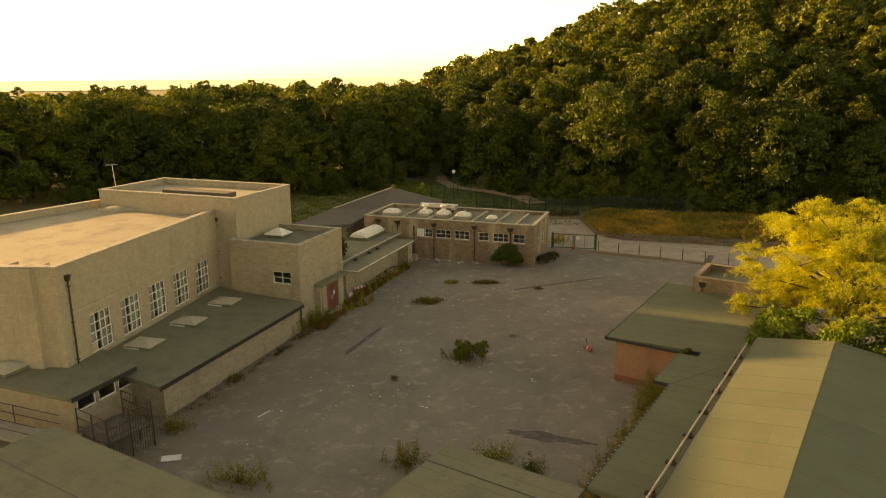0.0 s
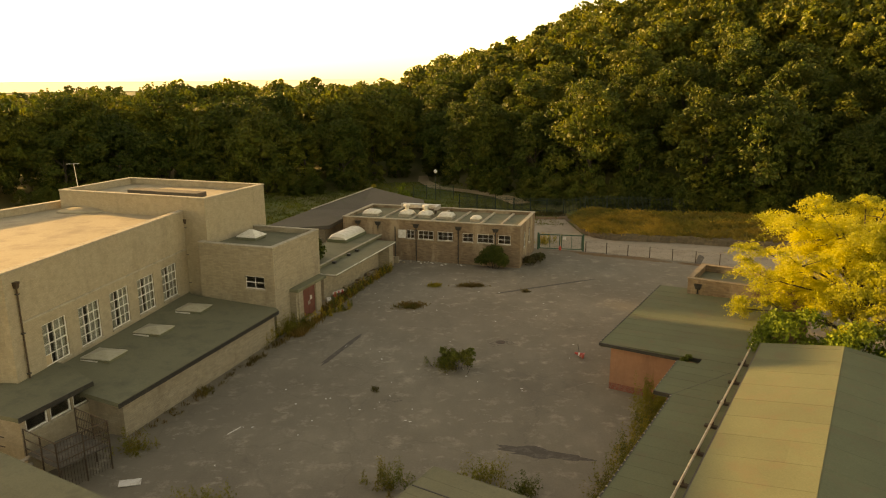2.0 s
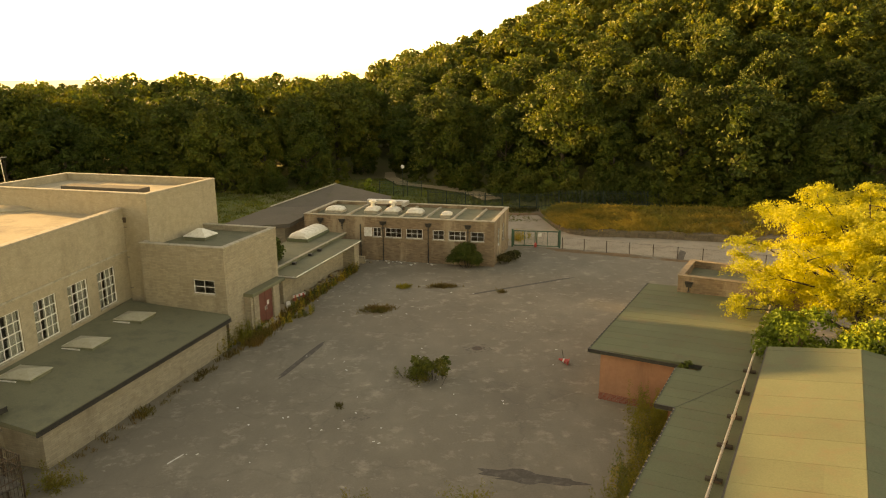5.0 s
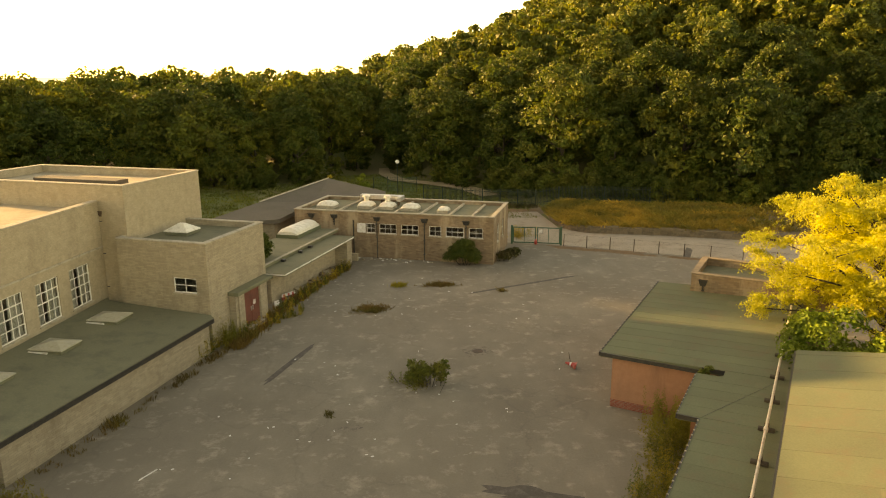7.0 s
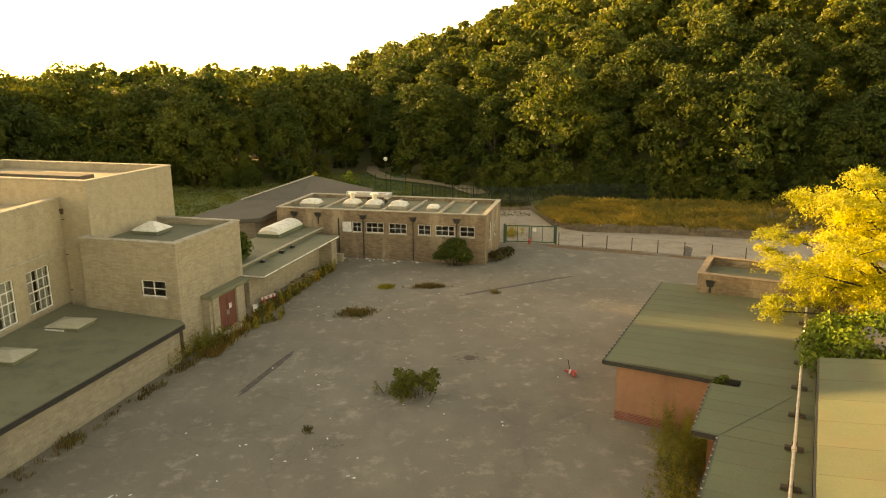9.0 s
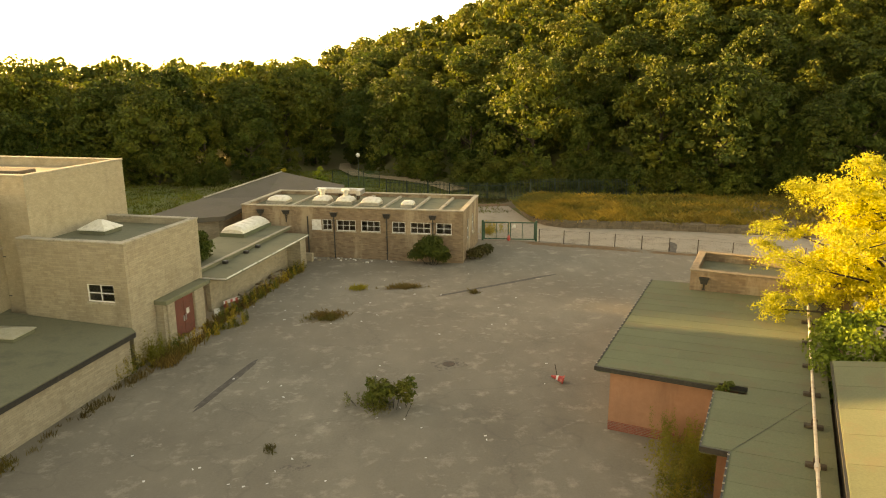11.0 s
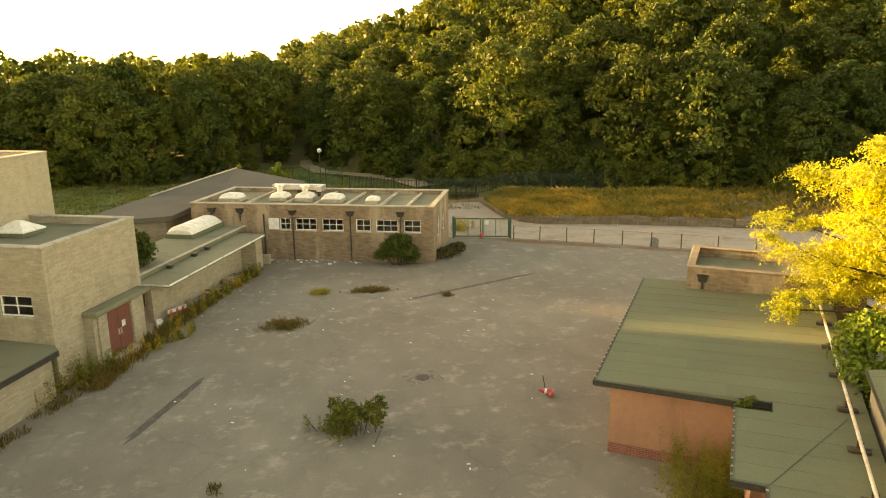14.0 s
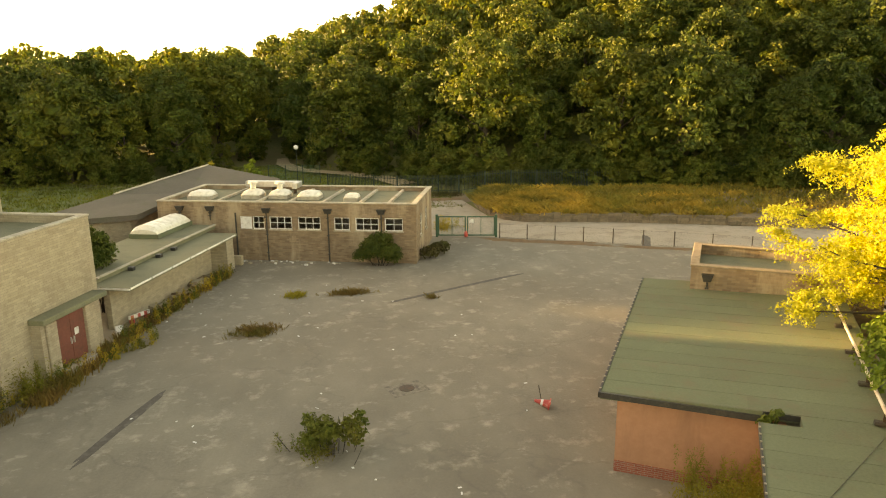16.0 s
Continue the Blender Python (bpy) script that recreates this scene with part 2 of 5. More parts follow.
LEAF_IVY = leaf_mat("ivy_leaves", (0.1, 0.17, 0.025), (0.2, 0.28, 0.05), (0.3, 0.33, 0.07), 0.35)
LEAF_WEED = leaf_mat("weed_leaves", (0.1, 0.145, 0.03), (0.19, 0.215, 0.055), (0.24, 0.17, 0.06), 0.4, 0.6)
BROWN_WEED = leaf_mat("brown_weed", (0.11, 0.08, 0.035), (0.2, 0.14, 0.06), (0.1, 0.115, 0.03), 0.3, 0.6)
WEED_GOLD = leaf_mat("golden_weed", (0.3, 0.24, 0.05), (0.42, 0.34, 0.08), (0.16, 0.19, 0.04), 0.4, 0.8)
CURTAIN = worn("faded_cotton_curtain", (0.42, 0.4, 0.35), (0.5, 0.48, 0.43), (0.35, 0.32, 0.26), 5, 1.0, 0.9)
# Emission makes this material glow pale gold in place of distant haze.
HAZE_GLOW, hz_nt, hz_b = node_mat("glowing_haze")
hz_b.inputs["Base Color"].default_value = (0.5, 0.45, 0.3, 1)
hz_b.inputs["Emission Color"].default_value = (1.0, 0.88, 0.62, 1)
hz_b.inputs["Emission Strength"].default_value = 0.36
# Dry grass brightened to gold: sun on the bank is put into this colour.
GRASS_GOLD = leaf_mat("sunlit_dry_grass", (0.32, 0.225, 0.06), (0.46, 0.33, 0.1), (0.12, 0.125, 0.03), 0.4, 0.85)
BANK_GREEN = leaf_mat("bank_green_grass", (0.13, 0.135, 0.03), (0.22, 0.19, 0.05), (0.3, 0.22, 0.07), 0.35, 0.7)
GRASS_GREEN = leaf_mat("rough_grass", (0.1, 0.14, 0.025), (0.17, 0.2, 0.04), (0.22, 0.18, 0.05), 0.35)


def meadow_mat():
    m, nt, bsdf = node_mat("meadow_and_wood_floor")
    v = coords(nt)
    f1, f2 = add_noise(nt, v, 1.5, 8.0), add_noise(nt, v, 0.05, 5.0)
    col = add_mix(nt, add_ramp(nt, f1, 0.3, 0.7), (0.06, 0.085, 0.02), (0.115, 0.13, 0.035))
    col = add_mix(nt, add_ramp(nt, f2, 0.45, 0.65), col, (0.13, 0.11, 0.045))
    nt.links.new(col, bsdf.inputs["Base Color"])
    bsdf.inputs["Roughness"].default_value = 0.95
    add_bump(nt, bsdf, f1, 0.6, 0.1)
    return m


MEADOW = meadow_mat()


# ---------------------------------------------------------------- tools
def link_mesh(name, bm, material, smooth=False):
    me = bpy.data.meshes.new(name)
    bm.normal_update()
    bm.to_mesh(me)
    bm.free()
    me.materials.append(material)
    if smooth:
        for p in me.polygons:
            p.use_smooth = True
    return new(name, me)


def part(name, bm, material, parent, label="", smooth=False):
    ob = link_mesh(name, bm, material, smooth)
    ob.parent = parent
    return tagged(ob, label)


def thing(name, m, label, category, group="", kind=""):
    ob = new(name)
    ob.matrix_world = m
    return tagged(ob, label, category, group, kind)


def add_box(bm, x0, x1, y0, y1, z0, z1, bevel=0.0, m=None):
    vs = [bm.verts.new(p) for p in ((x0, y0, z0), (x1, y0, z0), (x1, y1, z0), (x0, y1, z0), (x0, y0, z1), (x1, y0, z1), (x1, y1, z1), (x0, y1, z1))]
    fs = [bm.faces.new([vs[i] for i in f]) for f in ((3, 2, 1, 0), (4, 5, 6, 7), (0, 1, 5, 4), (1, 2, 6, 5), (2, 3, 7, 6), (3, 0, 4, 7))]
    if bevel:
        es = list({e for f in fs for e in f.edges})
        out = bmesh.ops.bevel(bm, geom=es, offset=bevel, segments=1, affect="EDGES", profile=0.5)
        vs = list({v for f in out["faces"] for v in f.verts} | {v for v in vs if v.is_valid})
    if m is not None:
        for v in vs:
            v.co = m @ v.co
    return bm


def box(*a, **k):
    return add_box(bmesh.new(), *a, **k)


def add_prism(bm, pts, z0, z1):
    """pts: plan points, anticlockwise from above; z0 and z1 a height each or one for each point."""
    n = len(pts)
    lo = z0 if isinstance(z0, (list, tuple)) else [z0] * n
    hi = z1 if isinstance(z1, (list, tuple)) else [z1] * n
    b = [bm.verts.new((p[0], p[1], z)) for p, z in zip(pts, lo)]
    t = [bm.verts.new((p[0], p[1], z)) for p, z in zip(pts, hi)]
    bm.faces.new(t)
    bm.faces.new(b[::-1])
    for i in range(n):
        j = (i + 1) % n
        bm.faces.new((b[i], b[j], t[j], t[i]))
    return bm


def prism(pts, z0, z1):
    return add_prism(bmesh.new(), pts, z0, z1)


def add_rod(bm, a, b, r, sides=8, r2=None):
    a, b = Vector(a), Vector(b)
    way = b - a
    turn = way.to_track_quat("Z", "Y").to_matrix()
    rings = []
    for p, rr in ((a, r), (b, r if r2 is None else r2)):
        rings.append([bm.verts.new(p + turn @ Vector((rr * math.cos(2 * math.pi * i / sides), rr * math.sin(2 * math.pi * i / sides), 0))) for i in range(sides)])
    for i in range(sides):
        j = (i + 1) % sides
        bm.faces.new((rings[0][i], rings[0][j], rings[1][j], rings[1][i]))
    bm.faces.new(rings[0][::-1])
    bm.faces.new(rings[1])
    return bm


def rod(a, b, r, sides=8, r2=None):
    return add_rod(bmesh.new(), a, b, r, sides, r2)


def grid_solid(xs, zs, solid, y0, y1):
    """One closed mesh from the solid cells of an upright grid, between y0 and y1."""
    bm, made = bmesh.new(), {}

    def vert(i, k, y):
        if (i, k, y) not in made:
            made[i, k, y] = bm.verts.new((xs[i], y, zs[k]))
        return made[i, k, y]

    full = lambda i, k: 0 <= i < len(xs) - 1 and 0 <= k < len(zs) - 1 and solid(i, k)
    for i in range(len(xs) - 1):
        for k in range(len(zs) - 1):
            if not full(i, k):
                continue
            bm.faces.new([vert(i, k, y0), vert(i + 1, k, y0), vert(i + 1, k + 1, y0), vert(i, k + 1, y0)])
            bm.faces.new([vert(i, k + 1, y1), vert(i + 1, k + 1, y1), vert(i + 1, k, y1), vert(i, k, y1)])
            for near, a, b in (((i, k - 1), (i, k), (i + 1, k)), ((i + 1, k), (i + 1, k), (i + 1, k + 1)), ((i, k + 1), (i + 1, k + 1), (i, k + 1)), ((i - 1, k), (i, k + 1), (i, k))):
                if not full(*near):
                    bm.faces.new([vert(*b, y0), vert(*a, y0), vert(*a, y1), vert(*b, y1)])
    return bm


def wall_bm(length, z0, z1, thick, openings=()):
    """A wall along +x, its outer face at y = 0, thick towards +y, with openings (a0, a1, low, high) cut through."""
    xs = sorted({0.0, length, *(o[0] for o in openings), *(o[1] for o in openings)})
    zs = sorted({z0, z1, *(o[2] for o in openings), *(o[3] for o in openings)})

    def solid(i, k):
        cx, cz = (xs[i] + xs[i + 1]) / 2, (zs[k] + zs[k + 1]) / 2
        return not any(a < cx < b and lo < cz < hi for a, b, lo, hi in openings)

    return grid_solid(xs, zs, solid, 0, thick)


def seat(ob, x, y, z, turn):
    """Place a part inside its thing."""
    ob.matrix_local = pose(x, y, z, 0, 0, turn)
    return ob


PANES = {}


def window(parent, x, y, turn, a0, a1, low, high, cols, rows, bar=0.05, boarded=()):
    """A framed window in a wall that starts at x, y and runs along turn. Its panes are parts of it."""
    w, h = a1 - a0, high - low
    key = (round(w, 3), round(h, 3), cols, rows, bar)
    def bars(n, size):
        out = []
        for i in range(n + 1):
            c = bar / 2 + (size - bar) * i / n
            b = bar if i in (0, n) or (n == 4 and i == 2) else bar * 0.7
            out += [c - b / 2, c + b / 2]
        return out

    gx, gz_ = bars(cols, w), bars(rows, h)
    bm = grid_solid(gx, gz_, lambda i, k: i % 2 == 0 or k % 2 == 0, 0.06, 0.13)
    frame_ob = part("window", bm, WHITE, parent, "flaking white painted window frame")
    d = Matrix.Translation((x, y, 0)) @ pose(0, 0, 0, 0, 0, turn) @ Matrix.Translation((a0, 0, low))
    frame_ob.matrix_local = d
    part("sill", box(-0.06, w + 0.06, -0.06, 0.1, -0.09, -0.002, bevel=0.015), COPING, frame_ob)
    if key not in PANES:
        p = box(bar * 0.6, w / cols - bar * 0.1, 0.092, 0.098, bar * 0.6, h / rows - bar * 0.1)
        me = bpy.data.meshes.new("pane")
        p.to_mesh(me)
        p.free()
        me.materials.append(GLASS)
        PANES[key] = me
    for i in range(cols):
        for j in range(rows):
            me = PANES[key]
            if (i, j) in boarded:
                ob = part("board", box(bar * 0.6, w / cols - bar * 0.1, 0.07, 0.09, bar * 0.6, h / rows - bar * 0.1), BOARD, frame_ob, "plywood board over a lost pane")
            else:
                ob = new("pane", me)
                ob.parent = frame_ob
                ob.visible_shadow = False
            ob.matrix_local = Matrix.Translation((i * w / cols, 0, j * h / rows))
    return frame_ob


def parapet_house(name, label, x, y, az, w, d, h, wall_mat, roof_mat, drop=0.35, thick=0.3, openings=None, base=0.0, coping=COPING):
    """A flat-roofed block: near-left corner at x, y; its depth runs along az degrees right of +y."""
    openings = openings or {}
    ob = thing(name, pose(x, y, 0, 0, 0, -az), label, "building")
    for side, (sx, sy, turn, length) in {"front": (0, 0, 0, w), "right": (w, 0, 90, d), "back": (w, d, 180, w), "left": (0, d, 270, d)}.items():
        if side in ("front", "back"):
            wl = part("wall", wall_bm(length, base, h, thick, openings.get(side, ())), wall_mat, ob)
            seat(wl, sx, sy, 0, turn)
        else:
            wl = part("wall", wall_bm(length - 2 * thick, base, h, thick, [(a - thick, b - thick, c, e) for a, b, c, e in openings.get(side, ())]), wall_mat, ob)
            seat(wl, sx, sy + (thick if side == "right" else -thick), 0, turn)
    part("roof", box(thick, w - thick, thick, d - thick, h - drop - 0.2, h - drop), roof_mat, ob)
    c, o = 0.09, 0.05
    for x0, x1, y0, y1 in ((-o, w + o, -o, thick + o), (-o, w + o, d - thick - o, d + o), (-o, thick + o, thick + o, d - thick - o), (w - thick - o, w + o, thick + o, d - thick - o)):
        part("coping", box(x0, x1, y0, y1, h + 0.002, h + c, bevel=0.02), coping, ob)
    return ob

# ---------------------------------------------------------------- ground
def smooth(t):
    t = min(1.0, max(0.0, t))
    return t * t * (3 - 2 * t)


def wood_edge(x):
    """Where the wood begins, by x."""
    return 105 + 10 * smooth((14 - x) / 10) + 26 * math.exp(-(((x + 10) / 8) ** 2)) - 22 * smooth((-45 - x) / 40) - 0.4 * min(48.0, max(0.0, x - 12))


def ground_z(x, y):
    d = max(0.0, y - wood_edge(x))
    steep = min(0.38, max(0.0, 0.14 + 0.0041 * x))
    hill = steep * 120 * (1 - math.exp(-d / 105))
    bank = 0.55 * smooth((y - 84) / 9) * smooth((x - 14) / 4)
    far = 10 * smooth((math.hypot(x, y) - 900) / 2500)
    lumps = 0.5 * noise.noise((x * 0.03, y * 0.03, 0)) * smooth(d / 20)
    return hill * smooth((900 - y) / 500) + bank + far + lumps - 0.05


def grid_axis(near0, near1, step, far):
    a = [near0 + step * i for i in range(int((near1 - near0) / step) + 1)]
    g, k = step, near1
    while k < far:
        g *= 1.35
        k += g
        a.append(k)
    g, k = step, near0
    while k > -far:
        g *= 1.35
        k -= g
        a.insert(0, k)
    return a


xs, ys = grid_axis(-70, 110, 3.0, 4200), grid_axis(70, 210, 3.0, 4200)
bm = bmesh.new()
vs = [[bm.verts.new((x, y, ground_z(x, y))) for x in xs] for y in ys]
for j in range(len(ys) - 1):
    for i in range(len(xs) - 1):
        bm.faces.new((vs[j][i], vs[j][i + 1], vs[j + 1][i + 1], vs[j + 1][i]))
tagged(link_mesh("ground", bm, MEADOW, True), "rough grass and dark woodland floor rising to a hill", "ground", kind="structure")

YARD = [(-40, -30), (48, -30), (48, 60), (26.4, 69.7), (13.3, 75.7), (8, 77), (-14, 82), (-40, 82)]
tagged(link_mesh("pavement", prism(YARD, -0.3, 0.0), ASPHALT), "cracked grey asphalt school yard with dusty stains", "yard", kind="structure")
ROAD = [(8, 77.02), (13.3, 75.72), (26.4, 69.72), (48, 60.02), (70, 50), (70, 61), (38.4, 75), (25, 80), (16.3, 82.6), (14.6, 84.2), (13.6, 94), (6, 94)]
tagged(link_mesh("road", prism(ROAD, -0.3, 0.02), CONCRETE), "pale dusty concrete access road beyond the wire fence", "road", kind="structure")


# ---------------------------------------------------------------- the hall and its stage tower
HALL = pose(-23.5, 33.0, 0, 0, 0, -7)
hall = thing("school_hall", HALL, "tall buff brick assembly hall with white windows and a parapet roof", "building")
inv = HALL.inverted()
HL = [inv @ Vector((x, y, 0)) for x, y in ((-37.51, 48.06), (-33.35, 56.49))]
way = (HL[0] - HL[1]).normalized()
hl0 = HL[1] + way * 27
hl1 = HL[1]
HALL_H = 9.05
wins = [(2.25 + 3.07 * k, 4.25 + 3.07 * k, 2.95, 5.45) for k in range(5)]
seat(part("wall", wall_bm(19.0, 0, HALL_H, 0.4, wins), BUFF, hall), 0, 0, 0, 90)
near_w = math.hypot(hl0.x + 0.4, hl0.y)
near = part("wall", box(0, near_w, 0, 0.4, 0, HALL_H), BUFF, hall)
seat(near, hl0.x, hl0.y, 0, math.degrees(math.atan2(-hl0.y, -0.4 - hl0.x)))
left = part("wall", box(0, 27, -0.4, 0, 0, HALL_H), BUFF, hall)
seat(left, hl0.x, hl0.y, 0, math.degrees(math.atan2((hl1 - hl0).y, (hl1 - hl0).x)))
for k, (px, pw) in enumerate(((-1.3, 1.2), (-3.4, 1.3), (-6.2, 1.3), (-9.0, 1.3))):
    part("buttress", box(px - pw, px, -0.45 , 1.2, 0, HALL_H - 0.02, bevel=0.03), BUFF, hall)
roof_pts = [(-0.4, 0.4), (-0.4, 18.9), (hl1.x + 0.4, hl1.y - 0.2), (hl0.x + 0.6, hl0.y + 0.4)]
part("roof", prism(roof_pts, HALL_H - 0.75, HALL_H - 0.5), PALE_ROOF, hall)
part("coping", box(-0.46, 0.06, -0.06, 18.95, HALL_H + 0.002, HALL_H + 0.09, bevel=0.02), COPING, hall)
seat(part("coping", box(0, near_w - 0.1, -0.06, 0.46, HALL_H + 0.004, HALL_H + 0.088, bevel=0.02), COPING, hall), hl0.x, hl0.y, 0, math.degrees(math.atan2(-hl0.y, -0.4 - hl0.x)))
seat(part("coping", box(0, 27, -0.46, 0.06, HALL_H + 0.003, HALL_H + 0.09, bevel=0.02), COPING, hall), hl0.x, hl0.y, 0, math.degrees(math.atan2((hl1 - hl0).y, (hl1 - hl0).x)))
part("string_course", box(0.002, 0.07, 0.7, 18.7, 6.05, 6.15), COPING, hall)
for k, (a0, a1, low, high) in enumerate(wins):
    wn_ = window(hall, 0, 0, 90, a0, a1, low, high, 4, 4, 0.06, ((0, 0),) if k == 0 else ())
    for c0, c1 in ((0.06, 0.72), (1.0, 1.92)):
        part("curtain", box(c0, c1, 0.2, 0.23, 0.05, 2.4), CURTAIN, wn_, "faded pale curtain")


def downpipe(parent, x, y, z0, z1, out, wide=0, mat=BLACK):
    """A hopper and a pipe on a wall; out: the way off the wall."""
    ox, oy = out
    cx, cy = x + ox * 0.11, y + oy * 0.11
    pipe = part("downpipe", rod((cx, cy, z0), (cx, cy, z1 - 0.2), 0.05), mat, parent, "painted cast iron downpipe")
    b = bmesh.new()
    for z, r in ((z1 - 0.36, 0.09), (z1, 0.15)):
        for i, (sx, sy) in enumerate(((-1, -1), (1, -1), (1, 1), (-1, 1))):
            b.verts.new((cx + sx * r, cy + sy * r, z))
    b.verts.ensure_lookup_table()
    for f in ((3, 2, 1, 0), (4, 5, 6, 7), (0, 1, 5, 4), (1, 2, 6, 5), (2, 3, 7, 6), (3, 0, 4, 7)):
        b.faces.new([b.verts[i] for i in f])
    hop = part("hopper", b, mat, pipe)
    if wide:
        hop.data.transform(Matrix.Translation((cx, cy, 0)) @ Matrix.Diagonal((wide if oy else 1, wide if ox else 1, 1, 1)) @ Matrix.Translation((-cx, -cy, 0)))
    for z in (z0 + 0.6, (z0 + z1) / 2, z1 - 0.7):
        part("bracket", box(cx - 0.09, cx + 0.09, cy - 0.09, cy + 0.09, z, z + 0.05), BLACK, pipe)
    return pipe


downpipe(hall, 0, 18.3, 2.75, 8.45, (1, 0), mat=RAIL)
downpipe(hall, 0, 0.75, 2.6, 8.45, (1, 0), mat=RAIL)

tower = parapet_house("stage_tower", "square buff brick stage tower with a concrete coped parapet", -33.05, 54.8, 17.3, 14.4, 7.9, 10.1, BUFF, PALE_ROOF, 0.5)
part("roof_plinth", box(4.6, 11.6, 2.6, 3.9, 9.602, 10.0, bevel=0.03), DARK_ROOF, tower)

small = parapet_house("side_block", "lower stone-faced block with a coped parapet and a roof dome", -19.85, 50.0, 16.6, 6.5, 6.9, 6.84, STONE, FELT_OLD, 0.35,
                      openings={"front": [(4.0, 5.65, 3.62, 4.6)]})
window(small, 0, 0, 0, 4.0, 5.65, 3.62, 4.6, 2, 2, 0.06)


def pyramid_light(name, parent_m, w, d, h, material, label, kerb=0.22):
    ob = thing(name, parent_m, label, "skylight", "roof skylights")
    part("kerb", box(-w / 2, w / 2, -d / 2, d / 2, 0, kerb, bevel=0.02), FELT_OLD, ob)
    b = bmesh.new()
    e = 0.05
    r = [b.verts.new(p) for p in ((-w / 2 - e, -d / 2 - e, kerb + 0.004), (w / 2 + e, -d / 2 - e, kerb + 0.004), (w / 2 + e, d / 2 + e, kerb + 0.004), (-w / 2 - e, d / 2 + e, kerb + 0.004))]
    m = [b.verts.new((v.co.x, v.co.y, kerb + 0.06)) for v in r]
    t = [b.verts.new(p) for p in ((-w * 0.12, -d * 0.08, kerb + h), (w * 0.12, -d * 0.08, kerb + h), (w * 0.12, d * 0.08, kerb + h), (-w * 0.12, d * 0.08, kerb + h))]
    for i in range(4):
        j = (i + 1) % 4
        b.faces.new((r[i], r[j], m[j], m[i]))
        b.faces.new((m[i], m[j], t[j], t[i]))
    b.faces.new(t)
    b.faces.new(r[::-1])
    part("glazing", b, material, ob)
    if material is PYRAMID:
        part("flashing", box(-w * 0.5, w * 0.1, -d / 2 - 0.14, -d / 2 - 0.055, 0.06, 0.16), WHITE, ob, "white painted lip")
    return ob


pyramid_light("skylight", pose(-16.7, 53.1, 6.49, 0, 0, -16.6), 1.7, 1.5, 0.5, DOME, "white domed skylight on the side block roof")

# annex between the hall and the yard
annex = thing("annex", pose(0, 0, 0), "single-storey flat-roofed annex with a stone wall and dark felt roof", "building")
AN = [(-17.6, 32.1), (-13.3, 47.62), (-13.62, 48.06), (-19.83, 49.96), (-20.9, 50.3), (-21.2, 50.9), (-23.3, 34.2), (-19.2, 32.75)]
AZ = [2.3, 2.3, 2.33, 2.6, 2.68, 2.68, 2.68, 2.38]
part("roof", prism(AN, [z - 0.24 for z in AZ], AZ), FELT_OLD, annex, "dark grey-green felt roof")
u16, v16 = Vector((math.sin(radians(15.5)), math.cos(radians(15.5)), 0)), Vector((math.cos(radians(15.5)), -math.sin(radians(15.5)), 0))
fa = part("fascia", box(-0.03, 0.04, 0, 16.1, 2.0, 2.26), BLACK, annex, "black eaves gutter")
seat(fa, -17.6, 32.1, 0, -15.5)
seat(part("wall", wall_bm(15.4, 0, 2.06, 0.3), STONE, annex), -17.75, 32.75, 0, 74.5)
seat(part("wall", box(0, 4.6, 0, 0.3, 0, 2.1), STONE, annex), -22.2, 34.1, 0, -16.6)
for px, py in ((-21.25, 37.75), (-20.15, 42.15), (-19.25, 46.75)):
    pyramid_light("skylight", pose(px, py, 2.5, 0, 0, -10), 1.9, 1.6, 0.28, PYRAMID, "shallow glazed skylight on the annex roof")

# ---------------------------------------------------------------- the windowed block at the end of the yard
WB_WINS = [(7.37, 8.26), (8.65, 10.36), (10.82, 12.52), (13.54, 14.7), (15.13, 16.86), (17.31, 18.64)]
wb = parapet_house("classroom_block", "low stone and brick classroom block with a row of white windows", -13.1, 73.4, 15.2, 19.6, 8.1, 4.35, REDDISH, FELT_OLD, 0.3,
                   openings={"front": [(a, b, 2.38, 3.33) for a, b in WB_WINS], "right": [(2.0, 3.0, 1.6, 3.3), (4.6, 5.6, 1.6, 3.3)]})
for k, (a, b) in enumerate(WB_WINS):
    window(wb, 0, 0, 0, a, b, 2.38, 3.33, (2, 3, 3, 2, 3, 2)[k], 2, 0.06)
for a in (2.0, 4.6):
    window(wb, 19.6, 0, 90, a, a + 1.0, 1.6, 3.3, 1, 2, 0.06)
for x in (3.9, 7.1, 9.6, 12.2, 15.0, 17.2):
    part("roof_rib", box(x, x + 0.22, 0.36, 7.74, 4.052, 4.22), COPING, wb)

# ---------------------------------------------------------------- the right-hand wing, at its own angle
R = pose(8.85, 39.5, 0, 0, 0, -29.6)
wing = thing("yard_wing", R, "low rendered wing with a green felt flat roof", "building")


def rz(x, y):
    return 3.1 + 0.03 * x + 0.018 * max(0.0, y)


def strip_roof(parent, x0, x1, y0, y1, pitch, zf, material, joint=5.0, name="felt_strip"):
    """Felt laid in overlapping strips, each its own piece."""
    rnd = random.Random(int(x0 * 7 + y0 * 13))
    y = y0
    while y < y1 - 0.05:
        ye = min(y + pitch, y1)
        x = x0
        first = rnd.uniform(1.5, joint)
        while x < x1 - 0.05:
            xe = min(x + first, x1)
            if x1 - xe < 0.6:
                xe = x1
            first = joint
            lift = 0.006
            pts = [(x, y + 0.002), (xe - 0.003, y + 0.002), (xe - 0.003, ye), (x, ye)]
            zs = [zf(px, py) for px, py in pts]
            part(name, prism(pts, [z - 0.0 for z in zs], [z + lift + (0.006 if i < 2 else 0.0) for i, z in enumerate(zs)]), material, parent)
            x = xe
        y = ye


